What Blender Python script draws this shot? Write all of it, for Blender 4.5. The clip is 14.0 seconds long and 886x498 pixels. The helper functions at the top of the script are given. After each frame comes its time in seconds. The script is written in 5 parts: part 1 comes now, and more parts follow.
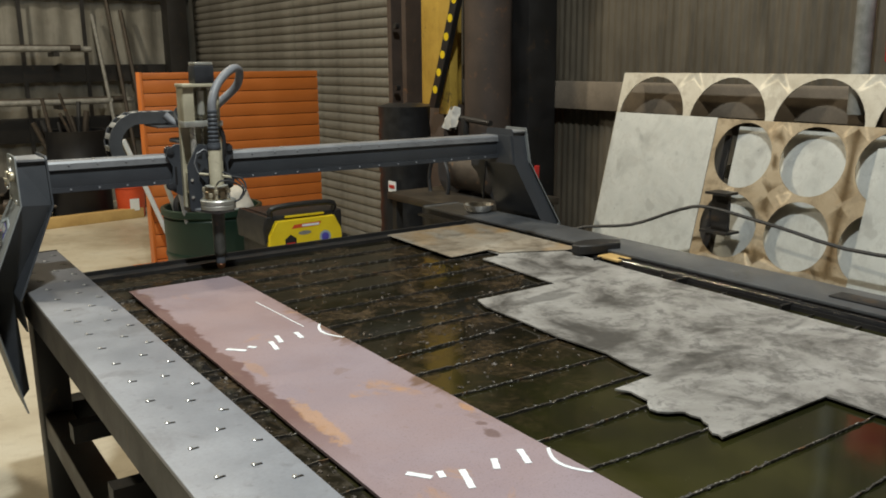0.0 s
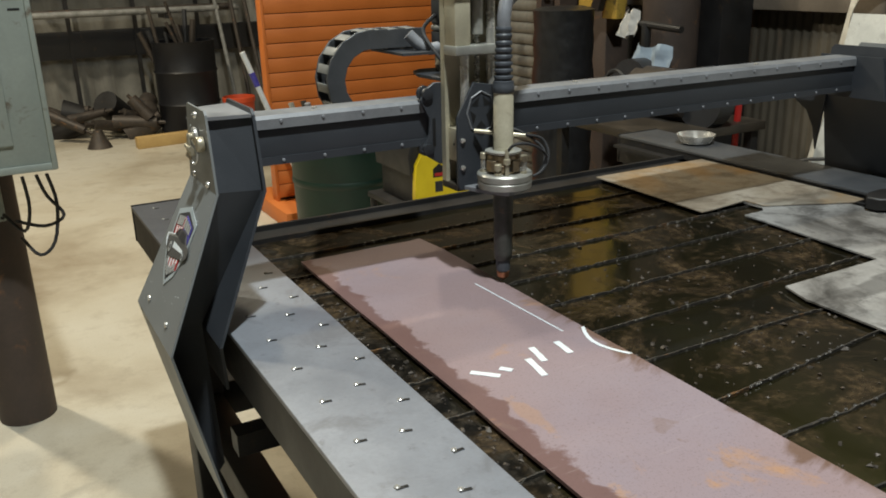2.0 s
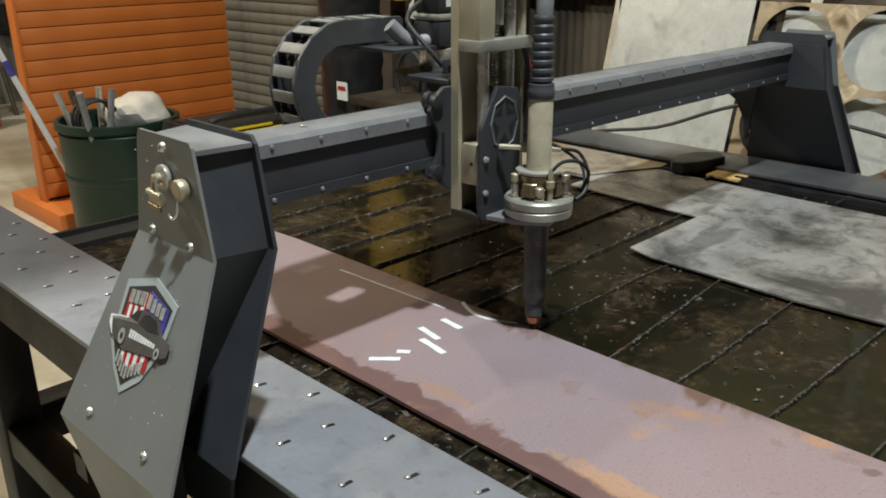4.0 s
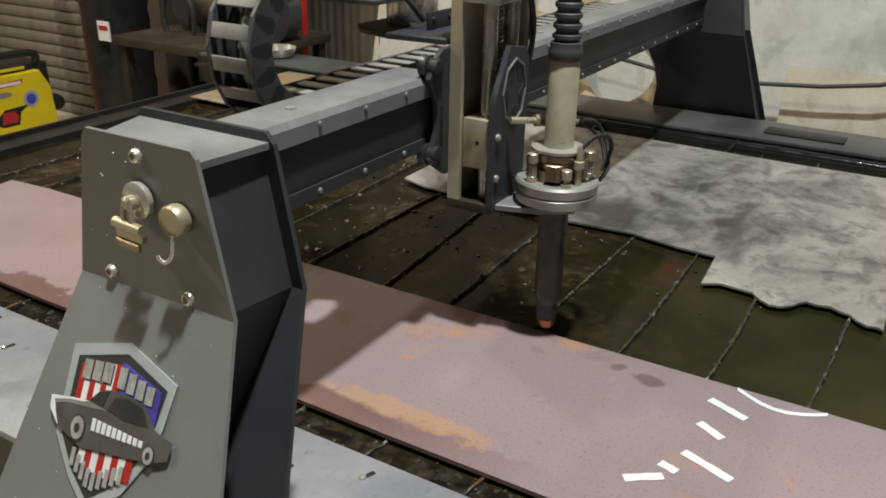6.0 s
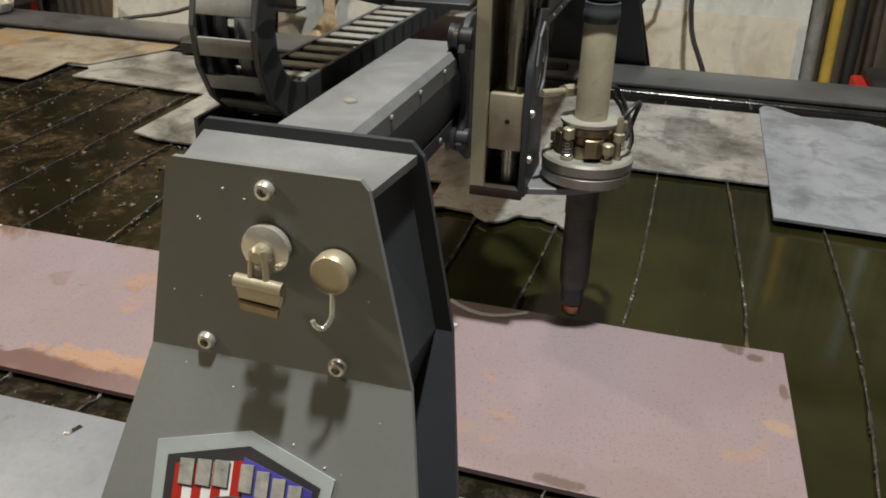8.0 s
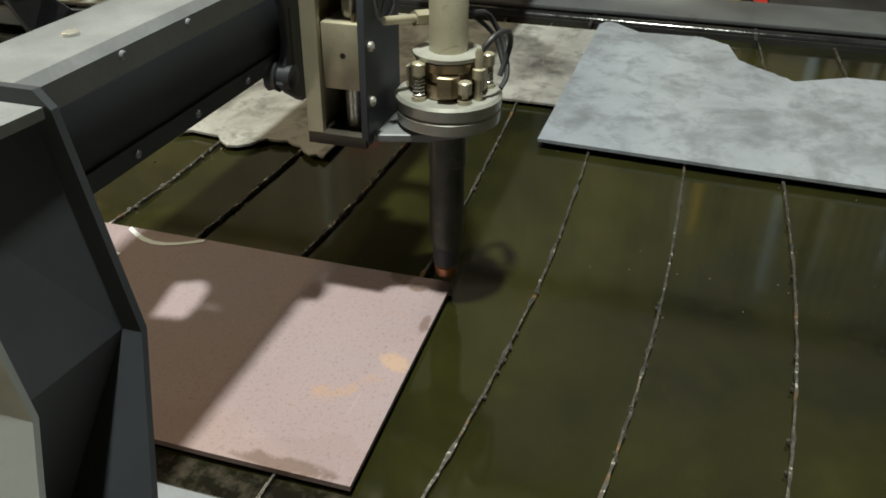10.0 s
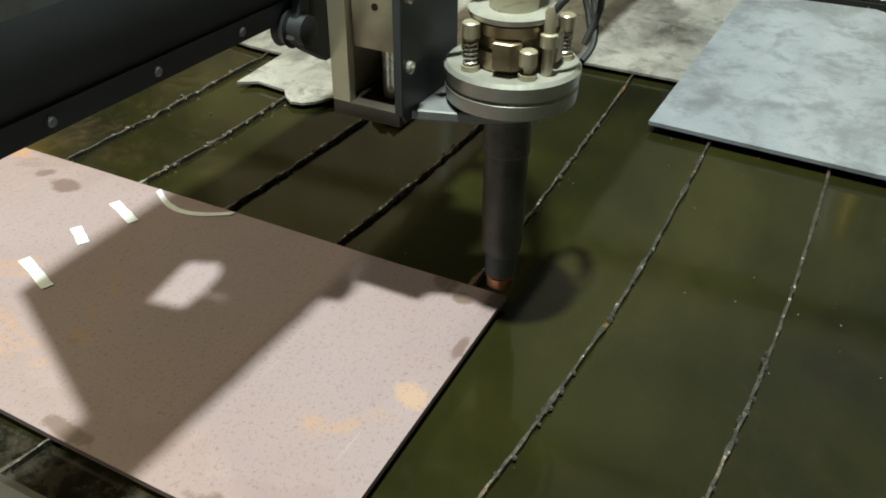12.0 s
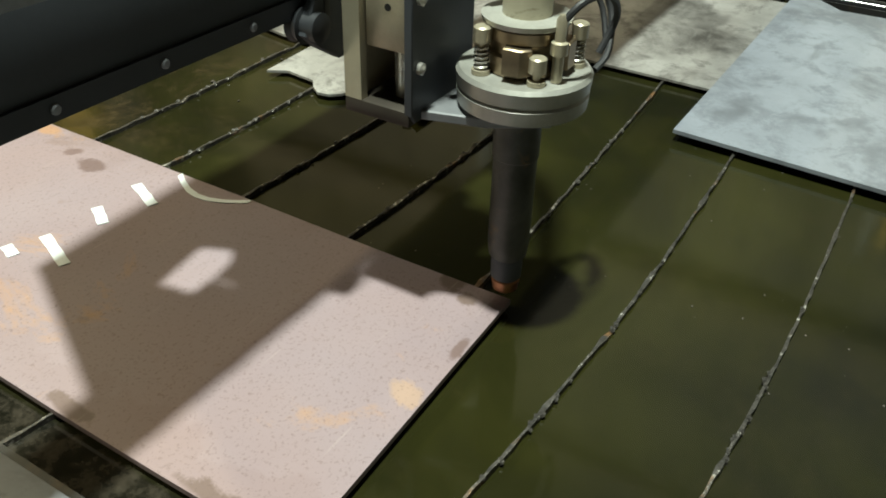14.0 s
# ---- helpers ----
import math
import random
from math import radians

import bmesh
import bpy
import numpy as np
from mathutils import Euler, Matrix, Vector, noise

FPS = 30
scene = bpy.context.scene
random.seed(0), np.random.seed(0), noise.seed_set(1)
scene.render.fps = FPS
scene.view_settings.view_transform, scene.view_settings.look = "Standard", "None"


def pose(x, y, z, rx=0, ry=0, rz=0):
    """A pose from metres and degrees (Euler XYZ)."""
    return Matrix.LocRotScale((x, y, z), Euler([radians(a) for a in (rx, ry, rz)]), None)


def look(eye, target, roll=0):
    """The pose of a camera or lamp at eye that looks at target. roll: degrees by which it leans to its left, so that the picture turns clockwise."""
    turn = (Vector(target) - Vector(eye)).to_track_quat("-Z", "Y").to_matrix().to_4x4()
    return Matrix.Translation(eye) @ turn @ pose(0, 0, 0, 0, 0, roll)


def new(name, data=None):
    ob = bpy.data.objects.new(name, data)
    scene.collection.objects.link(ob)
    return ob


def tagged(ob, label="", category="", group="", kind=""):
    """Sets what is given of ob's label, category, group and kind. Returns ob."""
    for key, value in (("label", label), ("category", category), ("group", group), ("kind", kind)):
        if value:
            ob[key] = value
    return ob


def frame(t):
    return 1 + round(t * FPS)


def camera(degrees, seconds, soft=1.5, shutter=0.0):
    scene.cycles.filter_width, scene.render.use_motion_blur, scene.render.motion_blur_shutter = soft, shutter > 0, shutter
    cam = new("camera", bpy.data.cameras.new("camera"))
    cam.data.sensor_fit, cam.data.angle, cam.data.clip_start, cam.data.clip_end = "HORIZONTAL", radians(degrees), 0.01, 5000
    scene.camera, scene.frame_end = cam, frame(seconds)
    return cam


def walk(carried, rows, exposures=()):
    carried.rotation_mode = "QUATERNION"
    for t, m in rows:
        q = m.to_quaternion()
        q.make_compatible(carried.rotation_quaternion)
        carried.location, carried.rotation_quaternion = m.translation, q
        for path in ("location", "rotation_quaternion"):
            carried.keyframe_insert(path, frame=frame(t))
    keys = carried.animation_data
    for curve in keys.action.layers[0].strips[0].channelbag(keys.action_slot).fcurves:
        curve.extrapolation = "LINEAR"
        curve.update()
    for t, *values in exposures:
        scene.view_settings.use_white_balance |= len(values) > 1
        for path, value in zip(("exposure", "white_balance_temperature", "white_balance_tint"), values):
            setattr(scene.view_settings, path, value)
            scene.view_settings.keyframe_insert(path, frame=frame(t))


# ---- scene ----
cam = camera(55.5, 14.0, soft=1.8)
PATH = [
    (0, (-0.206, 0.646, 1.514), (0.905, 2.251, 1.081), -0.5),
    (0.5, (-0.206, 0.776, 1.506), (0.682, 2.509, 1.048), -0.64),
    (1, (-0.196, 0.935, 1.503), (0.583, 2.705, 0.991), -0.63),
    (1.5, (-0.218, 1.175, 1.505), (0.598, 2.904, 0.917), -1.03),
    (2, (-0.179, 1.371, 1.489), (0.725, 3.036, 0.851), -1.57),
    (2.5, (-0.159, 1.462, 1.496), (0.896, 3.026, 0.833), -1.47),
    (2.7, (-0.188, 1.476, 1.492), (0.914, 3.005, 0.822), -1.49),
    (4.8, (-0.317, 1.499, 1.478), (1.126, 2.678, 0.751), 0.36),
    (5, (-0.3, 1.492, 1.48), (1.168, 2.626, 0.731), 0.54),
    (5.5, (-0.286, 1.48, 1.471), (1.236, 2.52, 0.695), 0.72),
    (6, (-0.28, 1.461, 1.462), (1.298, 2.389, 0.657), 0.97),
    (6.5, (-0.285, 1.43, 1.462), (1.345, 2.244, 0.636), 1.08),
    (7, (-0.28, 1.4, 1.457), (1.397, 2.085, 0.608), 1.31),
    (7.5, (-0.27, 1.373, 1.45), (1.438, 1.941, 0.576), 1.45),
    (8, (-0.264, 1.35, 1.451), (1.458, 1.826, 0.552), 1.49),
    (8.5, (-0.239, 1.27, 1.446), (1.479, 1.68, 0.51), 1.68),
    (9, (-0.208, 1.132, 1.438), (1.487, 1.553, 0.463), 1.28),
    (9.2, (-0.193, 1.062, 1.438), (1.495, 1.481, 0.45), 1.19),
    (11.5, (0.091, 0.93, 1.353), (1.577, 1.65, 0.224), -0.53),
    (12, (0.096, 0.954, 1.361), (1.562, 1.719, 0.236), 0.13),
    (12.5, (0.118, 0.96, 1.362), (1.55, 1.747, 0.209), 1.13),
    (13, (0.115, 0.94, 1.361), (1.531, 1.756, 0.209), 1.58),
    (13.5, (0.114, 0.935, 1.363), (1.523, 1.767, 0.213), 1.75),
    (14, (0.111, 0.93, 1.37), (1.521, 1.769, 0.227), 1.49),
]
walk(cam, [(t, look(eye, aim, roll)) for t, eye, aim, roll in PATH],
     exposures=[(0.0, -0.08, 6450, 9), (2.5, -0.06, 6250, 8), (5.0, -0.02, 6500, 10), (7.5, -0.09, 6950, 12), (9.0, 0.04, 7000, 9), (11.5, 0.56, 6750, -4), (14.0, 0.56, 6700, -4)])

# ---- light: main high-bay lamp under the roof, added fill lamps, dim bounce from the hall ----
world = bpy.data.worlds.new("hall")
scene.world = world
world.use_nodes = True
world.node_tree.nodes["Background"].inputs[0].default_value = (0.75, 0.85, 1.0, 1)
world.node_tree.nodes["Background"].inputs[1].default_value = 0.0012
LAMPS = [  # x, y, z, watts, size, colour
    (0.16, 1.27, 5.4, 285, 0.24, (0.96, 1.0, 0.95)),
    # three unseen fills, added to brighten the floor, far table and back wall
    (-1.6, 7.4, 5.4, 285, 0.3, (1.0, 0.88, 0.66)),
    (0.9, 5.2, 5.4, 80, 0.3, (1.0, 0.82, 0.52)),
    (0.4, 9.2, 5.4, 25, 0.3, (1.0, 0.92, 0.78)),
]


# ---- mesh helpers ----
def box(bm, x0, x1, y0, y1, z0, z1, bev=0.0):
    vs = bmesh.ops.create_cube(bm, size=1)["verts"]
    for v in vs:
        v.co = Vector(((x0 + x1) / 2 + v.co.x * (x1 - x0), (y0 + y1) / 2 + v.co.y * (y1 - y0), (z0 + z1) / 2 + v.co.z * (z1 - z0)))
    if bev:
        es = list({e for v in vs for e in v.link_edges})
        bmesh.ops.bevel(bm, geom=es, offset=bev, segments=2, affect="EDGES", profile=0.5)
    return bm


def rod(bm, a, b, r0, r1=None, seg=20, cap=True):
    a, b = Vector(a), Vector(b)
    r1 = r0 if r1 is None else r1
    m = Matrix.Translation((a + b) / 2) @ (b - a).to_track_quat("Z", "Y").to_matrix().to_4x4()
    bmesh.ops.create_cone(bm, cap_ends=cap, segments=seg, radius1=max(r0, 1e-4), radius2=max(r1, 1e-4), depth=(b - a).length, matrix=m)
    return bm


def lathe(bm, centre, profile, seg=28, axis="z"):
    """A turned body: rows of radius and height about an upright axis."""
    c = Vector(centre)
    rings = []
    for r, h in profile:
        ring = []
        for i in range(seg):
            a = 2 * math.pi * i / seg
            p = Vector((r * math.cos(a), r * math.sin(a), h))
            if axis == "x":
                p = Vector((h, r * math.cos(a), r * math.sin(a)))
            elif axis == "y":
                p = Vector((r * math.sin(a), h, r * math.cos(a)))
            ring.append(bm.verts.new(c + p))
        rings.append(ring)
    for lo, hi in zip(rings, rings[1:]):
        for i in range(seg):
            bm.faces.new((lo[i], lo[(i + 1) % seg], hi[(i + 1) % seg], hi[i]))
    bm.faces.new(rings[-1])
    bm.faces.new(rings[0][::-1])
    return bm


def tube(bm, pts, r, seg=10, smooth=4):
    """A hose along points, rounded between them."""
    pts = [Vector(p) for p in pts]
    path = []
    for i in range(len(pts) - 1):
        p0, p1, p2, p3 = pts[max(i - 1, 0)], pts[i], pts[i + 1], pts[min(i + 2, len(pts) - 1)]
        for k in range(smooth):
            t = k / smooth
            path.append(0.5 * (2 * p1 + (p2 - p0) * t + (2 * p0 - 5 * p1 + 4 * p2 - p3) * t * t + (3 * p1 - p0 - 3 * p2 + p3) * t ** 3))
    path.append(pts[-1])
    rings, side = [], None
    for i, p in enumerate(path):
        d = (path[min(i + 1, len(path) - 1)] - path[max(i - 1, 0)]).normalized()
        if side is None:
            side = d.orthogonal().normalized()
        side = (side - d * side.dot(d)).normalized()
        up = d.cross(side)
        rr = r(i / (len(path) - 1)) if callable(r) else r
        rings.append([bm.verts.new(p + rr * (math.cos(a) * side + math.sin(a) * up)) for a in (2 * math.pi * k / seg for k in range(seg))])
    for lo, hi in zip(rings, rings[1:]):
        for i in range(seg):
            bm.faces.new((lo[i], lo[(i + 1) % seg], hi[(i + 1) % seg], hi[i]))
    bm.faces.new(rings[0][::-1])
    bm.faces.new(rings[-1])
    return bm


def slab(bm, pts, lo, hi, axis="z", bev=0.0):
    """A flat plate of any outline, from lo to hi along an axis; the outline is in the two other axes."""
    def at(p, h):
        return {"z": (p[0], p[1], h), "y": (p[0], h, p[1]), "x": (h, p[0], p[1])}[axis]
    bot = [bm.verts.new(at(p, lo)) for p in pts]
    top = [bm.verts.new(at(p, hi)) for p in pts]
    n = len(pts)
    fs = [bm.faces.new(bot[::-1]), bm.faces.new(top)]
    for i in range(n):
        fs.append(bm.faces.new((bot[i], bot[(i + 1) % n], top[(i + 1) % n], top[i])))
    for f in fs:
        f.normal_update()
    if bev:
        bmesh.ops.bevel(bm, geom=list({e for f in fs[:2] for e in f.edges}), offset=bev, segments=1, affect="EDGES")
    bm.normal_update()
    bmesh.ops.triangulate(bm, faces=[f for f in bm.faces if len(f.verts) > 4], ngon_method="EAR_CLIP")
    return bm


def sheet_hole(bm, cy, cz, rim, r, x0, x1, seg=36):
    """A cell of plate, in the upright plane, with a round hole; rim is the outline about the centre."""
    n = len(rim)
    turn = sorted({round(2 * math.pi * k / seg, 5) for k in range(seg)} | {round(math.atan2(q, p) % (2 * math.pi), 5) for p, q in rim})
    seg = len(turn)
    rings = {}
    for x in (x0, x1):
        ins, out = [], []
        for a in turn:
            d = Vector((math.cos(a), math.sin(a)))
            best = 9.0
            for i in range(n):
                p, q = Vector(rim[i]), Vector(rim[(i + 1) % n])
                e = q - p
                den = d.x * e.y - d.y * e.x
                if abs(den) > 1e-9:
                    t = (p.x * e.y - p.y * e.x) / den
                    s = (p.x * d.y - p.y * d.x) / den
                    if t > 0 and -1e-4 <= s <= 1.0001:
                        best = min(best, t)
            ins.append(bm.verts.new((x, cy + r * d.x, cz + r * d.y)))
            out.append(bm.verts.new((x, cy + best * d.x, cz + best * d.y)))
        rings[x] = (ins, out)
    (i0, o0), (i1, o1) = rings[x0], rings[x1]
    for k in range(seg):
        j = (k + 1) % seg
        bm.faces.new((i0[k], o0[k], o0[j], i0[j]))
        bm.faces.new((i1[k], i1[j], o1[j], o1[k]))
        bm.faces.new((i0[k], i0[j], i1[j], i1[k]))
        bm.faces.new((o0[k], o1[k], o1[j], o0[j]))
    return bm


def smooth_by_angle(me, deg=35):
    for p in me.polygons:
        p.use_smooth = True
    if deg < 179:
        bm = bmesh.new()
        bm.from_mesh(me)
        for e in bm.edges:
            if len(e.link_faces) == 2 and e.calc_face_angle(0) > radians(deg):
                e.smooth = False
        bm.to_mesh(me)
        bm.free()


def mesh_of(name, bm, material, smooth=True):
    me = bpy.data.meshes.new(name)
    bmesh.ops.recalc_face_normals(bm, faces=bm.faces[:])
    bm.to_mesh(me)
    bm.free()
    me.materials.append(material)
    if smooth:
        smooth_by_angle(me)
    return me


def part(name, bm, material, parent=None, label="", smooth=True):
    ob = new(name, mesh_of(name, bm, material, smooth))
    ob.parent = parent
    return tagged(ob, label)


def again(ob, dx=0.0, dy=0.0, dz=0.0):
    """Another piece on the same mesh, shifted."""
    o = new(ob.name.split(".")[0], ob.data)
    o.parent = ob.parent
    o.location = ob.location + Vector((dx, dy, dz))
    return o


def thing(name, label, category, group="", kind=""):
    return tagged(new(name), label, category, group, kind)


def solid(name, bm, material, label, category, group="", kind="", smooth=True):
    return tagged(part(name, bm, material, None, "", smooth), label, category, group, kind)


B = bmesh.new

# ---- materials ----


class Nodes:
    def __init__(self, name):
        self.m = bpy.data.materials.new(name)
        self.m.use_nodes = True
        self.t = self.m.node_tree
        self.b = self.t.nodes["Principled BSDF"]
        self.co = self.t.nodes.new("ShaderNodeTexCoord").outputs["Object"]

    def add(self, kind, **sets):
        n = self.t.nodes.new(kind)
        for k, v in sets.items():
            if k in n.inputs:
                n.inputs[k].default_value = v
        return n

    def link(self, a, b):
        self.t.links.new(a, b)

    def noise(self, scale, detail=4.0, rough=0.55, stretch=None, warp=0.0):
        n = self.add("ShaderNodeTexNoise", Scale=scale, Detail=detail, Roughness=rough, Distortion=warp)
        src = self.co
        if stretch:
            mp = self.add("ShaderNodeMapping")
            mp.inputs["Scale"].default_value = stretch
            self.link(src, mp.inputs["Vector"])
            src = mp.outputs["Vector"]
        self.link(src, n.inputs["Vector"])
        return n.outputs["Fac"]

    def ramp(self, fac, stops):
        r = self.add("ShaderNodeValToRGB")
        els = r.color_ramp.elements
        while len(els) < len(stops):
            els.new(0.5)
        for e, (p, c) in zip(els, stops):
            e.position = p
            e.color = (*c, 1) if len(c) == 3 else c
        self.link(fac, r.inputs["Fac"])
        return r.outputs["Color"]

    def level(self, fac, lo, hi, a=0.0, b=1.0):
        r = self.add("ShaderNodeMapRange")
        for k, v in zip(("From Min", "From Max", "To Min", "To Max"), (lo, hi, a, b)):
            r.inputs[k].default_value = v
        self.link(fac, r.inputs["Value"])
        return r.outputs["Result"]

    def mix(self, fac, a, b, how="MIX"):
        n = self.t.nodes.new("ShaderNodeMix")
        n.data_type, n.blend_type = "RGBA", how
        for sock, v in ((n.inputs[0], fac), (n.inputs[6], a), (n.inputs[7], b)):
            if isinstance(v, (int, float)):
                sock.default_value = v
            elif isinstance(v, tuple):
                sock.default_value = (*v, 1)
            else:
                self.link(v, sock)
        return n.outputs[2]

    def bump(self, height, strength=0.2, dist=0.002):
        n = self.add("ShaderNodeBump", Strength=strength, Distance=dist)
        self.link(height, n.inputs["Height"])
        self.link(n.outputs["Normal"], self.b.inputs["Normal"])

    def done(self, colour=None, rough=None, metal=None, spec=None):
        for key, v in (("Base Color", colour), ("Roughness", rough), ("Metallic", metal), ("Specular IOR Level", spec)):
            if v is None:
                continue
            if isinstance(v, (int, float)):
                self.b.inputs[key].default_value = v
            elif isinstance(v, tuple):
                self.b.inputs[key].default_value = (*v, 1)
            else:
                self.link(v, self.b.inputs[key])
        return self.m


def worn(name, base, dark, rough=0.5, metal=0.0, scale=14.0, fine=160.0, spot=None, amount=0.5, relief=0.15, spread=0.12):
    """Paint, plastic or metal with patches, fine grain and, if given, spots of another colour."""
    n = Nodes(name)
    big = n.noise(scale, 5, 0.6)
    small = n.noise(fine, 3, 0.6)
    col = n.mix(n.level(big, 0.5 - spread * 2, 0.5 + spread * 2, 0, 1), dark, base)
    col = n.mix(n.level(small, 0.35, 0.7, 0, 0.35), col, dark)
    if spot:
        col = n.mix(n.level(n.noise(scale * 1.7, 8, 0.7, warp=0.6), 0.62 - 0.1 * amount, 0.68, 0, 0.9), col, spot)
    n.bump(small, relief, 0.001)
    return n.done(col, n.level(big, 0.3, 0.7, rough - 0.08, rough + 0.1), metal)


GUNMETAL = worn("gunmetal_paint", (0.047, 0.052, 0.062), (0.03, 0.034, 0.042), 0.5, 0.0, 9, 220, relief=0.06)
COVER = worn("cover_paint", (0.21, 0.22, 0.224), (0.162, 0.171, 0.175), 0.45, 0.0, 7, 260, relief=0.08)
RAILCAP = worn("rail_cap", (0.29, 0.3, 0.32), (0.17, 0.175, 0.19), 0.45, 0.2, 12, 300, relief=0.05)
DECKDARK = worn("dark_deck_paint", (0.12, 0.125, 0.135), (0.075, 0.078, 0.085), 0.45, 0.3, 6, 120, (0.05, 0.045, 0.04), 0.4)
WETBLACK = worn("wet_black", (0.018, 0.018, 0.02), (0.01, 0.01, 0.011), 0.14, 0.0, 14, 60, relief=0.5)
BLACKSTEEL = worn("black_steel", (0.03, 0.029, 0.03), (0.015, 0.014, 0.014), 0.5, 0.2, 8, 90, (0.06, 0.04, 0.025), 0.3)
BRONZED = worn("bronzed_steel", (0.075, 0.06, 0.045), (0.03, 0.026, 0.022), 0.5, 0.3, 8, 90)
CHROME = worn("bright_steel", (0.8, 0.78, 0.74), (0.58, 0.56, 0.52), 0.24, 0.65, 30, 300, relief=0.02)
NICKEL = worn("nickel", (0.58, 0.53, 0.4), (0.4, 0.355, 0.265), 0.36, 0.5, 20, 260, relief=0.05)
ALU = worn("machined_aluminium", (0.57, 0.57, 0.53), (0.38, 0.375, 0.345), 0.38, 0.55, 22, 300, relief=0.04)
IVORY = worn("anodised_profile", (0.66, 0.61, 0.46), (0.46, 0.42, 0.31), 0.4, 0.3, 16, 200, relief=0.04)
TORCHWHITE = worn("torch_sleeve", (0.6, 0.56, 0.43), (0.42, 0.38, 0.28), 0.5, 0.0, 18, 160, (0.2, 0.16, 0.1), 0.3)
TORCHTUBE = worn("scorched_tube", (0.125, 0.127, 0.115), (0.045, 0.046, 0.042), 0.45, 0.3, 26, 140, (0.16, 0.115, 0.07), 0.4)
BRASS = worn("stained_brass", (0.45, 0.36, 0.24), (0.22, 0.17, 0.12), 0.35, 0.9, 30, 200)
COPPER = worn("copper_nozzle", (0.6, 0.3, 0.17), (0.35, 0.16, 0.09), 0.35, 1.0, 60, 300)
RUBBER = worn("rubber", (0.035, 0.036, 0.04), (0.02, 0.02, 0.022), 0.55, 0.0, 20, 200)
BOOT = worn("ribbed_boot", (0.085, 0.095, 0.115), (0.05, 0.055, 0.065), 0.5, 0.0, 20, 200)
CHAINSIDE = worn("chain_plastic", (0.08, 0.083, 0.09), (0.05, 0.052, 0.057), 0.5, 0.0, 20, 220)
CHAINBAR = worn("chain_bar", (0.32, 0.32, 0.31), (0.14, 0.14, 0.13), 0.5, 0.0, 20, 220)
HOSE = worn("grey_hose", (0.26, 0.27, 0.3), (0.16, 0.165, 0.18), 0.5, 0.0, 20, 200)
MOTOR = worn("motor_black", (0.04, 0.043, 0.05), (0.025, 0.026, 0.03), 0.4, 0.1, 20, 220)
WHITE = worn("chalk_paint", (0.8, 0.84, 0.88), (0.62, 0.66, 0.7), 0.7, 0.0, 60, 400)
CABINET = worn("cabinet_paint", (0.35, 0.385, 0.35), (0.24, 0.265, 0.24), 0.5, 0.1, 4, 80, (0.13, 0.1, 0.07), 0.25, 0.1)
RUSTPIPE = worn("rusty_pipe", (0.085, 0.06, 0.048), (0.045, 0.034, 0.029), 0.65, 0.1, 7, 60, (0.14, 0.075, 0.04), 0.3, 0.3)
ORANGE = worn("orange_slatwall", (0.62, 0.185, 0.035), (0.5, 0.14, 0.025), 0.5, 0.0, 5, 120, relief=0.04)
GREENBIN = worn("green_bin", (0.011, 0.036, 0.023), (0.006, 0.02, 0.014), 0.45, 0.0, 8, 90)
YELLOW = worn("yellow_panel", (0.8, 0.62, 0.02), (0.66, 0.48, 0.01), 0.4, 0.0, 10, 150, relief=0.03)
BLACKPLASTIC = worn("black_plastic", (0.02, 0.02, 0.021), (0.01, 0.01, 0.011), 0.45, 0.0, 15, 150)
RED = worn("red_paint", (0.5, 0.03, 0.025), (0.34, 0.018, 0.015), 0.4, 0.0, 8, 120)
REDORANGE = worn("bucket_red", (0.7, 0.1, 0.03), (0.5, 0.06, 0.02), 0.45, 0.0, 8, 120)
BLUE = worn("flag_blue", (0.1, 0.09, 0.5), (0.04, 0.035, 0.25), 0.5, 0.0, 40, 300)
CLOTH = worn("pale_blue_cloth", (0.36, 0.45, 0.55), (0.24, 0.3, 0.38), 0.8, 0.0, 12, 120)
TIMBER = worn("new_timber", (0.6, 0.42, 0.17), (0.42, 0.27, 0.1), 0.65, 0.0, 8, 90)
GREYWOOD = worn("weathered_wood", (0.26, 0.215, 0.17), (0.14, 0.115, 0.09), 0.75, 0.0, 6, 70)
DRUMBLACK = worn("drum_black", (0.009, 0.01, 0.014), (0.005, 0.005, 0.007), 0.5, 0.1, 6, 60)
WRAP = worn("black_wrap", (0.022, 0.023, 0.026), (0.012, 0.012, 0.013), 0.38, 0.0, 22, 60, relief=0.9)
YELLOWPOST = worn("yellow_post", (0.62, 0.42, 0.08), (0.4, 0.26, 0.05), 0.5, 0.0, 6, 70, (0.12, 0.08, 0.04), 0.4)
JUNK = worn("greasy_iron", (0.11, 0.09, 0.075), (0.04, 0.034, 0.03), 0.55, 0.4, 9, 60, (0.22, 0.12, 0.06), 0.3, 0.5)
BADGELIGHT = worn("badge_silver", (0.62, 0.63, 0.62), (0.3, 0.31, 0.31), 0.35, 0.3, 130, 300, relief=0.02)
BADGEDARK = worn("badge_dark", (0.045, 0.045, 0.05), (0.03, 0.03, 0.033), 0.4, 0.0, 40, 300, relief=0.02)
CARGREY = worn("badge_car_grey", (0.12, 0.115, 0.11), (0.075, 0.072, 0.07), 0.4, 0.1, 40, 300, relief=0.02)
BADGEGREY = worn("badge_grey", (0.5, 0.56, 0.6), (0.38, 0.43, 0.46), 0.35, 0.2, 20, 200, relief=0.02)
WHITEBAG = worn("white_bag", (0.7, 0.68, 0.64), (0.5, 0.48, 0.45), 0.5, 0.0, 12, 60, relief=0.4)


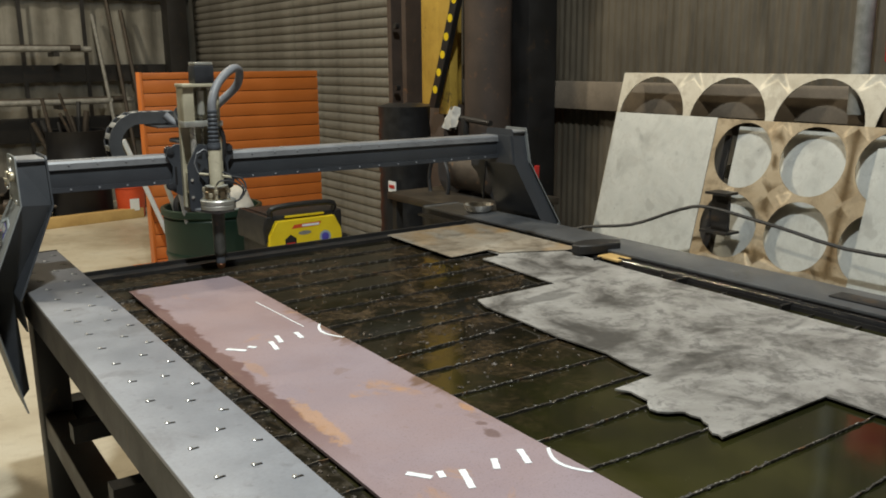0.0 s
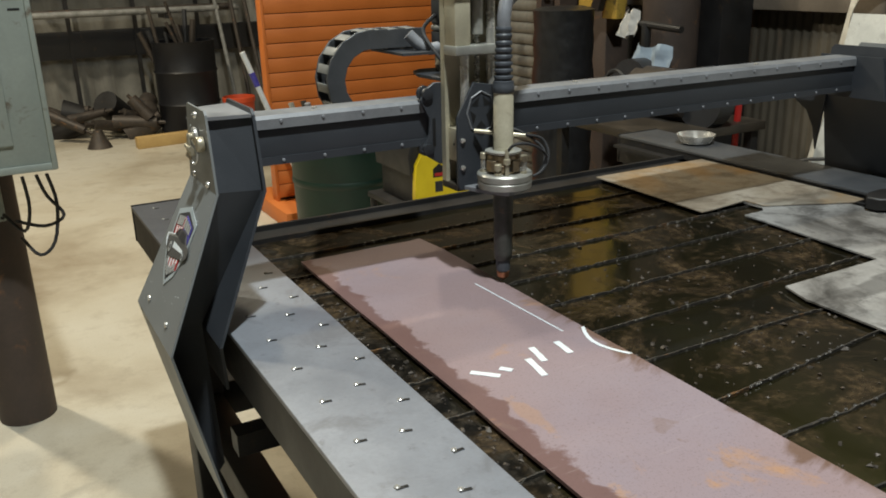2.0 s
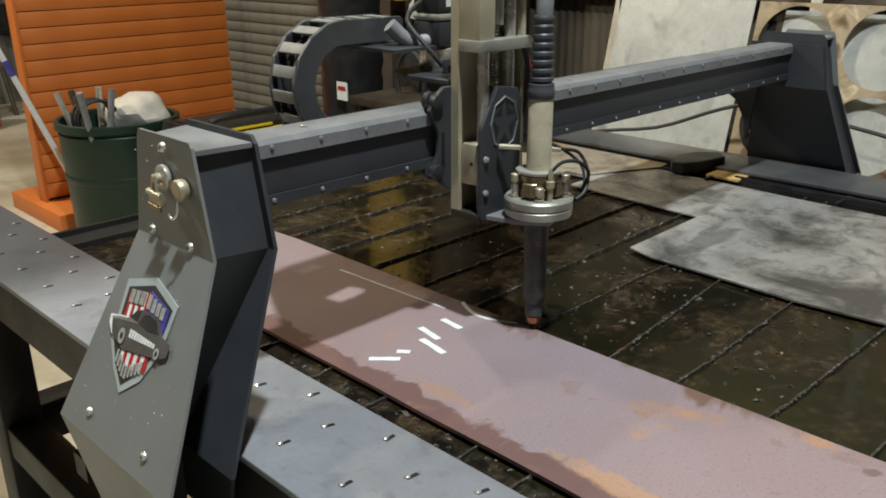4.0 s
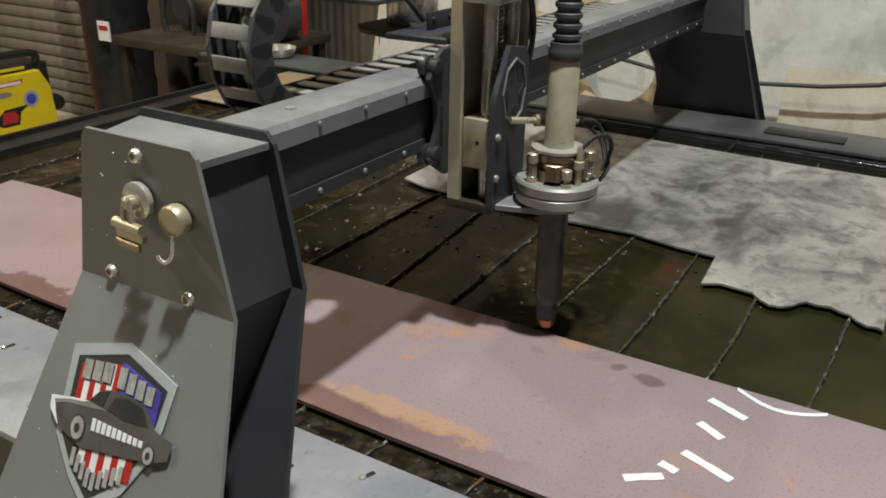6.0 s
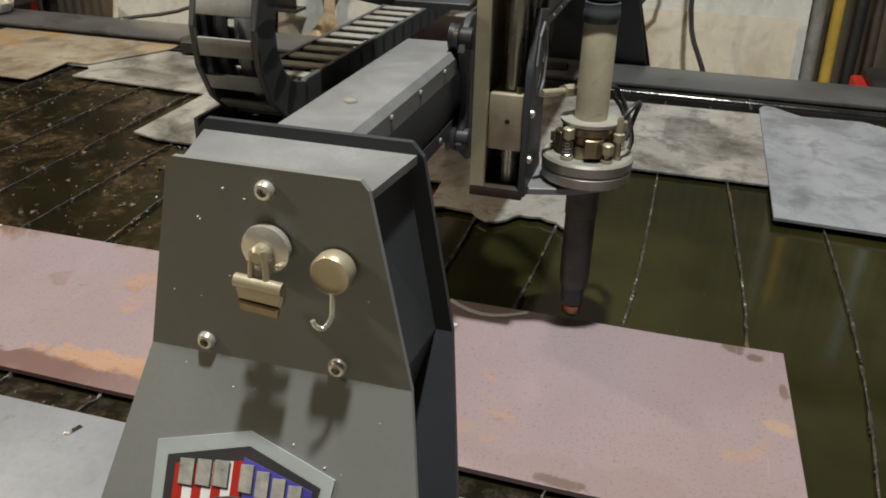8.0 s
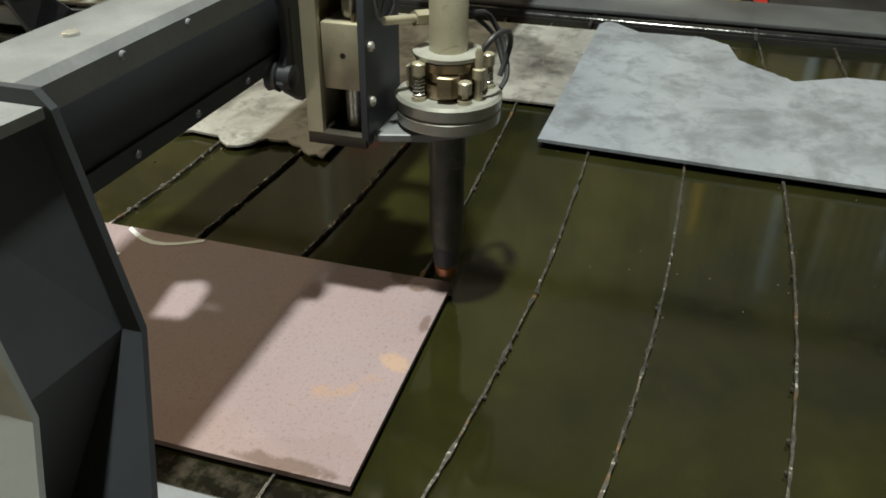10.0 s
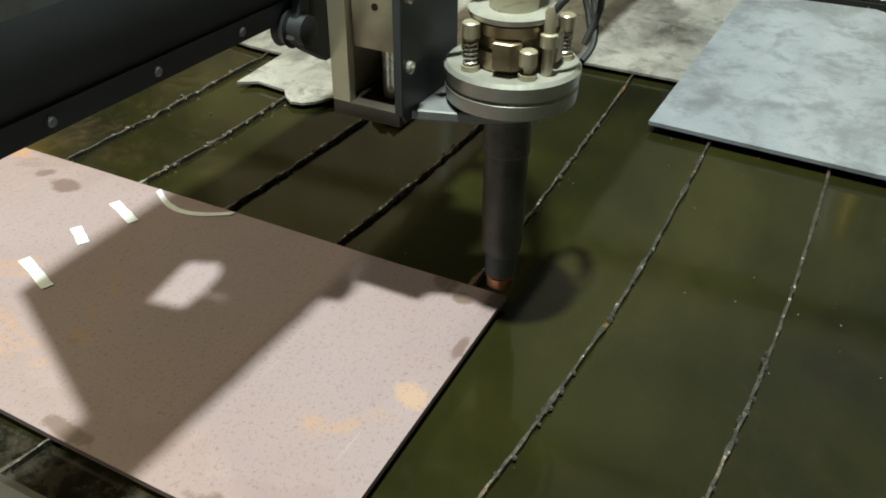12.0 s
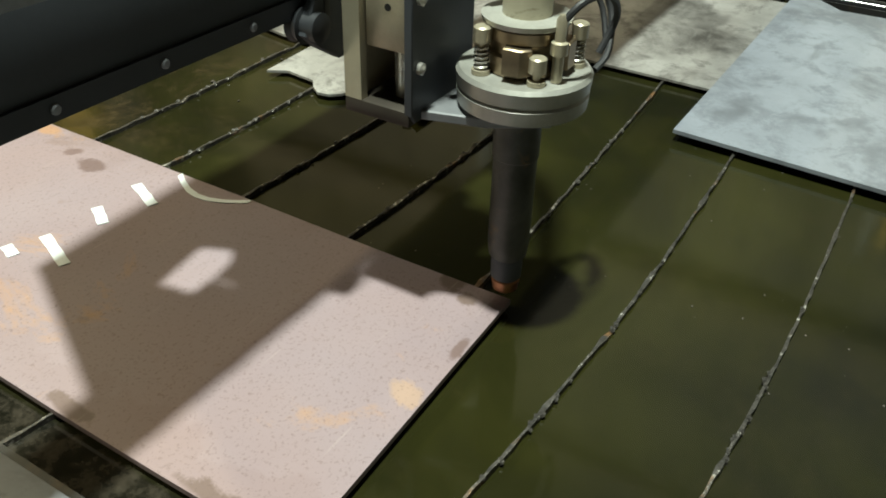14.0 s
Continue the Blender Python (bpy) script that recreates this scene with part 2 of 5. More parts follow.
def plate_steel():
    """Mill-primed plate: dusty rose, with a wet dark margin, rust stains, smears and fine specks."""
    n = Nodes("primed_plate")
    big = n.noise(2.2, 4, 0.6)
    col = n.mix(n.level(big, 0.35, 0.65), (0.28, 0.205, 0.214), (0.268, 0.216, 0.246))
    pos = n.add("ShaderNodeSeparateXYZ")
    n.link(n.co, pos.inputs[0])
    X, Y = pos.outputs["X"], pos.outputs["Y"]

    def math2(op, a, b):
        m = n.add("ShaderNodeMath")
        m.operation = op
        for k, v in enumerate((a, b)):
            if isinstance(v, (int, float)):
                m.inputs[k].default_value = v
            else:
                n.link(v, m.inputs[k])
        return m.outputs[0]
    edge = n.noise(17, 6, 0.62, warp=0.4)
    # wet margin along the left edge, ragged
    margin = math2("ADD", X, n.level(edge, 0.3, 0.7, 0.02, -0.02))
    left = math2("MULTIPLY", n.level(margin, 0.392, 0.384, 0, 0.85), n.level(Y, 1.72, 1.95, 0.12, 1))
    col = n.mix(left, col, (0.135, 0.07, 0.062))
    # brown oily margin along the right edge, further up
    rim = math2("ADD", X, n.level(n.noise(8, 6, 0.65, warp=0.9), 0.35, 0.7, -0.03, 0.045))
    right = n.level(rim, 0.638, 0.664, 0, 1)
    where = math2("MULTIPLY", n.level(Y, 1.7, 1.9, 0.12, 0.92), n.level(Y, 2.75, 2.4, 0.1, 1))
    col = n.mix(math2("MULTIPLY", right, where), col, (0.15, 0.09, 0.065))
    blot = n.level(n.noise(16, 3, 0.5, warp=0.2), 0.68, 0.71, 0, 0.4)
    col = n.mix(blot, col, (0.2, 0.135, 0.115))
    rust = n.level(n.noise(5.5, 8, 0.7, warp=0.5), 0.61, 0.72, 0, 0.8)
    col = n.mix(rust, col, (0.42, 0.23, 0.11))
    # rust streak along the left edge, and a small patch by the near corner
    ragged = n.level(n.noise(30, 6, 0.7, warp=0.3), 0.3, 0.7, 0.5, -0.5)
    for cx, cy, rx, ry, tone, most in ((0.396, 1.9, 0.02, 0.12, (0.44, 0.25, 0.12), 0.55), (0.507, 1.195, 0.014, 0.014, (0.45, 0.29, 0.17), 0.45), (0.41, 2.22, 0.014, 0.06, (0.38, 0.22, 0.12), 0.4),
                                       (0.648, 1.237, 0.011, 0.014, (0.11, 0.075, 0.06), 0.8), (0.634, 1.214, 0.009, 0.011, (0.12, 0.08, 0.065), 0.8), (0.572, 1.186, 0.014, 0.006, (0.14, 0.085, 0.075), 0.75),
                                       (0.622, 1.73, 0.012, 0.013, (0.13, 0.08, 0.075), 0.7), (0.613, 1.688, 0.013, 0.02, (0.12, 0.075, 0.07), 0.75), (0.643, 1.8, 0.01, 0.025, (0.42, 0.22, 0.09), 0.6),
                                       (0.354, 1.24, 0.009, 0.05, (0.11, 0.07, 0.055), 0.7), (0.356, 1.4, 0.007, 0.03, (0.11, 0.07, 0.055), 0.7)):
        dx = math2("ADD", math2("DIVIDE", math2("SUBTRACT", X, cx), rx), ragged)
        dy = math2("ADD", math2("DIVIDE", math2("SUBTRACT", Y, cy), ry), ragged)
        d2 = math2("ADD", math2("MULTIPLY", dx, dx), math2("MULTIPLY", dy, dy))
        col = n.mix(n.level(d2, 1.1, 0.5, 0, most), col, tone)
    sp = n.noise(210, 3, 0.7)
    col = n.mix(n.level(sp, 0.58, 0.7, 0, 0.45), col, (0.12, 0.075, 0.065))
    col = n.mix(n.level(n.noise(300, 3, 0.6), 0.58, 0.66, 0, 0.26), col, (0.085, 0.055, 0.047))
    scr = n.noise(30, 3, 0.6, stretch=(0.25, 5, 1))
    col = n.mix(n.level(scr, 0.66, 0.75, 0, 0.25), col, (0.48, 0.41, 0.39))
    n.bump(sp, 0.12, 0.001)
    return n.done(col, n.level(n.noise(7, 5, 0.6), 0.35, 0.65, 0.36, 0.6), 0.0, 0.45)


def scale_sheet(name, light, mid, dark, rough, tan=0.0, seed=0.0):
    """Hot-rolled sheet: grey scale with cloudy stains, smears and rust."""
    n = Nodes(name)
    a = n.noise(4.0 + seed, 7, 0.65, warp=0.5)
    b = n.noise(17 + seed, 6, 0.7, warp=0.3)
    col = n.ramp(a, [(0.36, dark), (0.48, mid), (0.64, light)])
    col = n.mix(n.level(b, 0.5, 0.62, 0, 0.65), col, dark)
    col = n.mix(n.level(n.noise(7.5 + seed, 3, 0.5, stretch=(0.55, 1.2, 1), warp=0.25), 0.6, 0.66, 0, 0.55), col, tuple(c * 0.85 for c in dark))
    col = n.mix(n.level(n.noise(40, 4, 0.6, stretch=(0.4, 2.5, 1)), 0.6, 0.75, 0, 0.25), col, light)
    if tan:
        col = n.mix(n.level(n.noise(3.1, 6, 0.6, warp=0.7), 0.52, 0.66, 0, tan), col, (0.4, 0.25, 0.11))
    fine = n.noise(150, 4, 0.65)
    col = n.mix(n.level(fine, 0.58, 0.7, 0, 0.25), col, dark)
    n.bump(fine, 0.15, 0.001)
    return n.done(col, n.level(b, 0.3, 0.7, rough - 0.1, rough + 0.12), 0.35)


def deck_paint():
    """Scuffed grey deck paint, dull dark grey-brown towards its far end, with smears and grit."""
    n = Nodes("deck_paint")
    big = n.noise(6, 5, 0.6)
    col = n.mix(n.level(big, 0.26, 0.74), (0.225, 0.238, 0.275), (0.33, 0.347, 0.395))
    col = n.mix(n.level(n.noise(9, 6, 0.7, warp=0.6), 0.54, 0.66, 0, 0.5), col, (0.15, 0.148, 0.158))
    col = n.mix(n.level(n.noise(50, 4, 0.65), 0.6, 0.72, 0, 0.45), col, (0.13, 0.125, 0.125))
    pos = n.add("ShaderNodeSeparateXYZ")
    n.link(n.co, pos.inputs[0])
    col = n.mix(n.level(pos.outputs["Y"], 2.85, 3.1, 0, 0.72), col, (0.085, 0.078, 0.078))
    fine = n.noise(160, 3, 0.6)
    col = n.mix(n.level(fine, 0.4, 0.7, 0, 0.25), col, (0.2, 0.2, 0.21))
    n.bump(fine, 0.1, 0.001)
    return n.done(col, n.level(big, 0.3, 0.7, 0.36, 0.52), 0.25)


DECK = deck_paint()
PLATE = plate_steel()
SHEETGREY = scale_sheet("scaled_sheet", (0.48, 0.47, 0.46), (0.32, 0.308, 0.298), (0.09, 0.085, 0.08), 0.45)
SHEETTAN = scale_sheet("rusty_sheet", (0.46, 0.42, 0.36), (0.35, 0.3, 0.24), (0.17, 0.14, 0.105), 0.5, 0.85)
SHEETBLUE = scale_sheet("blue_sheet", (0.385, 0.415, 0.485), (0.335, 0.362, 0.425), (0.21, 0.225, 0.26), 0.42, 0.0, 2.0)
GALV = scale_sheet("galvanised_sheet", (0.7, 0.72, 0.71), (0.62, 0.64, 0.63), (0.5, 0.51, 0.5), 0.36, 0.0, 1.0)
GALVDULL = scale_sheet("dull_galvanised", (0.63, 0.6, 0.53), (0.57, 0.54, 0.47), (0.47, 0.43, 0.36), 0.5, 0.06, 1.0)
SKELETON = scale_sheet("rusted_skeleton", (0.5, 0.42, 0.31), (0.4, 0.32, 0.22), (0.24, 0.19, 0.13), 0.55, 0.5)


def water_surface():
    """Still, murky table water: olive, with rusty silt that shows through and a glossy skin."""
    n = Nodes("murky_water")
    a = n.noise(2.3, 5, 0.6, warp=0.5)
    col = n.ramp(a, [(0.3, (0.006, 0.0068, 0.0045)), (0.5, (0.0158, 0.016, 0.0048)), (0.72, (0.034, 0.033, 0.009))])
    pos = n.add("ShaderNodeSeparateXYZ")
    n.link(n.co, pos.inputs[0])
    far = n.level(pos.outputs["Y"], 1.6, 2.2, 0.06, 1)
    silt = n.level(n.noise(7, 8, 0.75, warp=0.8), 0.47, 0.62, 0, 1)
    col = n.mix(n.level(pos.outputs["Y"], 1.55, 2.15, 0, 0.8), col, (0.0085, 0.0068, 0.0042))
    col = n.mix(n.level(pos.outputs["X"], 0.352, 0.343, 0, 0.85), col, n.ramp(n.noise(35, 5, 0.7), [(0.45, (0.006, 0.0055, 0.005)), (0.66, (0.05, 0.042, 0.034))]))
    mul = n.add("ShaderNodeMath")
    mul.operation = "MULTIPLY"
    n.link(far, mul.inputs[0])
    n.link(silt, mul.inputs[1])
    col = n.mix(mul.outputs[0], col, n.ramp(n.noise(60, 6, 0.7), [(0.4, (0.016, 0.011, 0.007)), (0.55, (0.055, 0.037, 0.02)), (0.68, (0.125, 0.085, 0.046))]))
    n.bump(n.noise(26, 3, 0.5), 0.06, 0.002)
    return n.done(col, n.mix(mul.outputs[0], (0.085, 0.085, 0.085), (0.35, 0.35, 0.35)), 0.0, 0.5)


def slag_steel():
    """Burnt slat edges: black with bright melted beads and rust."""
    n = Nodes("burnt_slat")
    a = n.noise(90, 5, 0.7)
    col = n.ramp(a, [(0.35, (0.035, 0.033, 0.03)), (0.58, (0.11, 0.1, 0.09)), (0.66, (0.75, 0.73, 0.68))])
    col = n.mix(n.level(n.noise(22, 4, 0.6), 0.6, 0.7, 0, 0.8), col, (0.25, 0.13, 0.05))
    n.bump(a, 0.6, 0.004)
    return n.done(col, n.level(a, 0.4, 0.7, 0.55, 0.25), 0.6)


def concrete():
    n = Nodes("concrete_floor")
    a = n.noise(0.9, 6, 0.6, warp=0.5)
    b = n.noise(5.5, 7, 0.65)
    col = n.ramp(a, [(0.32, (0.33, 0.275, 0.2)), (0.5, (0.5, 0.455, 0.365)), (0.68, (0.58, 0.55, 0.475))])
    col = n.mix(n.level(b, 0.52, 0.7, 0, 0.45), col, (0.26, 0.215, 0.16))
    fine = n.noise(120, 4, 0.6)
    col = n.mix(n.level(fine, 0.55, 0.75, 0, 0.3), col, (0.2, 0.175, 0.14))
    n.bump(fine, 0.12, 0.001)
    return n.done(col, n.level(b, 0.3, 0.7, 0.32, 0.55), 0.0)


def dusty_tin(name, light, dark, streak=0.6, rough=0.55):
    """Old wall tin: grimy runs down the sheet."""
    n = Nodes(name)
    a = n.noise(2.0, 5, 0.6)
    runs = n.noise(9, 5, 0.65, stretch=(1, 1, 0.12))
    col = n.mix(n.level(a, 0.35, 0.65), dark, light)
    col = n.mix(n.level(runs, 0.48, 0.68, 0, streak), col, tuple(c * 0.45 for c in dark))
    col = n.mix(n.level(n.noise(24, 5, 0.65, stretch=(1, 1, 0.3)), 0.6, 0.72, 0, 0.35), col, (0.16, 0.1, 0.06))
    n.bump(n.noise(60, 3, 0.6), 0.1, 0.001)
    return n.done(col, rough, 0.15)


WATER = water_surface()
SLAG = slag_steel()
FLOOR = concrete()
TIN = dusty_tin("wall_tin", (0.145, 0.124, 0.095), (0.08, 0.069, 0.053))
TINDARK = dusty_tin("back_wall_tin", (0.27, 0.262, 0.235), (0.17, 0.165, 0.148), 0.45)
SHUTTER = dusty_tin("shutter_tin", (0.205, 0.198, 0.178), (0.14, 0.132, 0.118), 0.4, 0.42)
ROOF = dusty_tin("roof_tin", (0.1, 0.1, 0.095), (0.06, 0.06, 0.057), 0.2)




# ---- structure ----
WX, BY = 3.12, 10.6        # side wall, back wall
LX, FY = -7.0, -6.5        # walls out of view
TOP = 6.2


def ribbed(bm, u0, u1, z0, z1, pitch, depth, put):
    """Corrugated tin from u0 to u1; put(u, d, z) gives the place, d is the wave's depth."""
    n = int((u1 - u0) / pitch * 6)
    last = None
    for i in range(n + 1):
        u = u0 + (u1 - u0) * i / n
        d = depth * 0.5 * math.cos(2 * math.pi * u / pitch)
        d = max(-depth * 0.4, min(depth * 0.4, d * 1.4))
        pair = (bm.verts.new(put(u, d, z0)), bm.verts.new(put(u, d, z1)))
        if last:
            bm.faces.new((last[0], pair[0], pair[1], last[1]))
        last = pair
    return bm


def structure():
    bm = B()
    bmesh.ops.create_grid(bm, x_segments=1, y_segments=1, size=1)
    for v in bm.verts:
        v.co = Vector((LX if v.co.x < 0 else WX + 0.3, FY if v.co.y < 0 else BY + 0.3, 0))
    solid("floor", bm, FLOOR, "worn stained concrete workshop floor", "floor", "", "structure")
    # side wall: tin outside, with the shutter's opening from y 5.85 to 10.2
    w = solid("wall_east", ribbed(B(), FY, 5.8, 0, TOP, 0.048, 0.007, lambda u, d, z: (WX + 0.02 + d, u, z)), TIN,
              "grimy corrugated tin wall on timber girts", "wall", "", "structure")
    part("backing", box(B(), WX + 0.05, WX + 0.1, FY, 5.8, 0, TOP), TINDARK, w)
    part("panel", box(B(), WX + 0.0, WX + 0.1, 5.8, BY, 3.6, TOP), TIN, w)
    for z in (1.33, 2.6, 3.9, 5.2):
        part("girt", box(B(), WX - 0.045, WX, FY, 5.55, z - 0.075, z + 0.075, 0.004), GREYWOOD, w, "weathered timber girt")
    part("girt", box(B(), WX - 0.045, WX, FY, 4.6, 0.25, 0.4, 0.004), GREYWOOD, w)
    w = solid("wall_north", ribbed(B(), LX, WX + 0.1, 0, TOP, 0.23, 0.03, lambda u, d, z: (u, BY + 0.03 + d, z)), TINDARK,
              "dim grey ribbed tin back wall with girts", "wall", "", "structure")
    part("backing", box(B(), LX, WX + 0.1, BY + 0.06, BY + 0.1, 0, TOP), TINDARK, w)
    for z, half in ((0.84, 0.13), (1.43, 0.09), (2.3, 0.09), (3.2, 0.09), (4.3, 0.09)):
        part("girt", box(B(), LX, WX, BY - 0.07, BY - 0.005, z - half, z + half), BLACKSTEEL, w)
    for x in (-5, -2.6, -0.2):
        part("post", box(B(), x - 0.1, x + 0.1, BY - 0.22, BY - 0.08, 0, TOP), BLACKSTEEL, w)
    part("post", box(B(), WX - 0.32, WX - 0.1, BY - 0.3, BY - 0.08, 0, TOP, 0.004), BLACKSTEEL, w, "dark corner post")
    for x in np.arange(-3.0, 2.4, 0.62):
        part("strap", box(B(), x - 0.02, x + 0.02, BY - 0.09, BY - 0.075, 0, 2.8), BLACKSTEEL, w)
    solid("wall_south", box(B(), LX, WX, FY - 0.1, FY, 0, TOP), TIN, "plain tin wall", "wall", "", "structure")
    solid("wall_west", box(B(), LX - 0.1, LX, FY, BY, 0, TOP), TIN, "plain tin wall", "wall", "", "structure")
    solid("ceiling", box(B(), LX - 0.1, WX + 0.2, FY - 0.1, BY + 0.2, TOP, TOP + 0.1), ROOF, "tin roof underside", "ceiling", "", "structure")
    # roller shutter
    s = thing("door_1", "closed steel roller shutter, dusty grey slats", "roller door", "", "structure")
    bm, h = B(), 0.076
    prof = [(0.0, 0.0), (0.012, 0.012), (0.016, 0.034), (0.012, 0.056), (0.0, 0.068), (-0.004, 0.072)]
    rows = [[bm.verts.new((WX + 0.05 - d, y, z)) for d, z in prof] for y in (5.85, BY - 0.1)]
    for i in range(len(prof) - 1):
        bm.faces.new((rows[0][i], rows[1][i], rows[1][i + 1], rows[0][i + 1]))
    first = part("slat", bm, SHUTTER, s)
    for k in range(1, 46):
        again(first, 0, 0, 0.074 * k)
    part("backing", box(B(), WX + 0.07, WX + 0.1, 5.8, BY, 0, 3.6), TINDARK, s)
    # steel column beside the shutter
    c = solid("column", slab(B(), [(WX - 0.3, 5.42), (WX - 0.02, 5.42), (WX - 0.02, 5.47), (WX - 0.14, 5.47), (WX - 0.14, 5.6), (WX - 0.02, 5.6), (WX - 0.02, 5.65),
                              (WX - 0.3, 5.65), (WX - 0.3, 5.6), (WX - 0.18, 5.6), (WX - 0.18, 5.47), (WX - 0.3, 5.47)], 0, TOP), RUSTPIPE,
              "dark brown steel column beside the shutter", "column", "", "structure")
    for z in (1.35, 1.75, 2.2):
        part("bolt", rod(B(), (WX - 0.32, 5.53, z), (WX - 0.29, 5.53, z), 0.02, seg=6), BLACKSTEEL, c)
    solid("column", rod(B(), (2.72, 4.42, 0), (2.72, 4.42, TOP), 0.13, seg=28), RUSTPIPE, "thick dark round steel column", "column", "", "structure")
    solid("column", box(B(), 2.86, 3.06, 4.24, 4.42, 0, TOP, 0.005), BLACKSTEEL, "black square steel column", "column", "", "structure")
    solid("column", rod(B(), (WX - 0.08, 2.47, 1.3), (WX - 0.08, 2.47, TOP), 0.035, seg=16), CHAINBAR, "grey conduit pipe on the wall", "conduit", "", "structure")


def ceiling_lamps():
    for x, y, z, watts, size, tint in LAMPS:
        # the added fills get the same housing as the main lamp, out of view
        t = thing("main_and_fill_lamp", "unseen round lamp with spun metal reflector, main lamp and added fills", "lamp", "high-bay lamps")
        part("housing", lathe(B(), (x, y, z), [(0.05, 0.36), (0.09, 0.3), (0.1, 0.16), (0.2, 0.06), (0.24, 0.03), (0.235, 0.025), (0.19, 0.05), (0.09, 0.14)]), ALU, t)
        part("stem", rod(B(), (x, y, z + 0.36), (x, y, TOP), 0.012), CHAINBAR, t)
        la = bpy.data.lights.new("lamp", "AREA")
        la.shape, la.size, la.energy, la.color = "DISK", size, watts, tint
        ob = new("lamp", la)
        ob.location = (x, y, z - 0.01)


structure()
ceiling_lamps()

# ---- cutting table ----
PAN = (0.305, 1.7, -0.55, 3.2)       # inside of the water pan
ZS, ZW = 0.896, 0.8885                # slat tops, water


def table():
    t = thing("cutting_table", "steel plasma cutting table with water pan", "cutting table")
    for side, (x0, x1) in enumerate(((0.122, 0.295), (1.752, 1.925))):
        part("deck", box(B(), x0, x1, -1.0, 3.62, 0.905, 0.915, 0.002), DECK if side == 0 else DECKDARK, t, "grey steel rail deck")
        for xa in (x0 + 0.002, x1 - 0.012):
            part("web", box(B(), xa, xa + 0.01, -1.0, 3.62, 0.82, 0.905), BLACKSTEEL, t)
        part("end_cap", box(B(), x0, x1, 3.62, 3.626, 0.82, 0.917), BLACKSTEEL, t)
    # bolts in slots on the left deck, three rows with pitches of their own
    slot = None
    for x, top, pitch in ((0.2635, 3.54, 0.152), (0.229, 3.463, 0.152), (0.168, 3.566, 0.119)):
        for k in range(int(4.4 / pitch)):
            yy = top - pitch * k + random.uniform(-0.002, 0.002)
            if slot is None:
                slot = part("bolt", lathe(B(), (0, 0, 0), [(0.0042, 0), (0.004, 0.0015), (0.0024, 0.0028)], 12), CHROME, t)
                hole = part("slot", box(B(), -0.008, 0.008, -0.0026, 0.0026, 0, 0.0008, 0.0003), BLACKSTEEL, t)
                o, h = slot, hole
            else:
                o, h = again(slot), again(hole)
            o.location, h.location = (x, yy, 0.9153), (x + 0.005, yy - 0.003, 0.9152)
            o.rotation_euler = (0, 0, random.uniform(0, 3))
            h.rotation_euler = (0, 0, random.uniform(-0.4, 0.1))
    # pan: walls, floor, ledges
    x0, x1, y0, y1 = PAN
    part("pan_floor", box(B(), x0, x1, y0, y1, 0.74, 0.75), BLACKSTEEL, t)
    part("pan_wall", box(B(), 0.2955, 0.305, y0, y1, 0.74, 0.902), BLACKSTEEL, t)
    part("pan_wall", box(B(), 1.7, 1.71, y0, y1, 0.74, 0.9), BLACKSTEEL, t)
    part("pan_wall", box(B(), 0.292, 1.744, y1, y1 + 0.012, 0.7, 0.9), BLACKSTEEL, t)
    part("pan_wall", box(B(), 0.292, 1.744, y0 - 0.012, y0, 0.7, 0.9), BLACKSTEEL, t)
    part("ledge", box(B(), 1.71, 1.744, -0.9, 3.6, 0.88, 0.888), BLACKSTEEL, t)
    part("gutter_bar", rod(B(), (1.716, -0.55, 0.898), (1.716, 2.45, 0.898), 0.013, seg=16), WETBLACK, t, "wet black bar along the pan")
    part("ledge", box(B(), 0.292, 1.744, y1 + 0.012, y1 + 0.1, 0.88, 0.888), BLACKSTEEL, t)
    part("flange", box(B(), 0.292, 1.744, y1 + 0.1, y1 + 0.11, 0.78, 0.9), BLACKSTEEL, t)
    # under-frame
    for y in (3.45, 1.9, 0.3, -0.85):
        for x in (0.21, 1.82):
            part("leg", box(B(), x - 0.045, x + 0.045, y - 0.045, y + 0.045, 0.0, 0.82, 0.006), BLACKSTEEL, t)
        part("cross_beam", box(B(), 0.25, 1.78, y - 0.04, y + 0.04, 0.36, 0.46, 0.005), BLACKSTEEL, t)
        part("cross_beam", box(B(), 0.25, 1.78, y - 0.04, y + 0.04, 0.66, 0.739, 0.005), BLACKSTEEL, t)
    for x in (0.21, 1.82):
        part("side_beam", box(B(), x - 0.04, x + 0.04, -0.8, 3.4, 0.36, 0.44, 0.005), BRONZED, t)
    for y in np.arange(-0.4, 3.3, 0.42):
        part("rib", box(B(), 0.0 + 0.17, 0.31, y - 0.025, y + 0.025, 0.52, 0.57), BLACKSTEEL, t)
    for k in range(9):
        part("lug", box(B(), 1.66, 1.744, 2.5 - 0.33 * k, 2.507 - 0.33 * k, 0.85, 0.906), BLACKSTEEL, t)
    # the slats, bowed and burnt
    rnd = random.Random(4)
    # slat places at the middle of the pan; past the named ones at an even pitch
    spots = {-2: 0.818, -1: 0.9545, 0: 1.0895, 1: 1.2225, 2: 1.3625, 3: 1.502, 4: 1.6265, 5: 1.744, 6: 1.868, 7: 2.0105, 8: 2.135}
    lean = {-1: -0.005, 0: 0.008, 1: 0.03, 2: -0.02, 3: -0.03, 5: 0.01, 6: -0.03, 8: 0.08}
    for k in range(-12, 17):
        y = spots[k] if k in spots else (0.818 + 0.134 * (k + 2) if k < 0 else 2.135 + 0.133 * (k - 8))
        if not y0 + 0.05 < y < y1 - 0.03:
            continue
        bm = B()
        bow = (0.021 if k < 1 else 0.024) + rnd.uniform(-0.003, 0.003) if k < 6 else rnd.uniform(-0.006, 0.012)
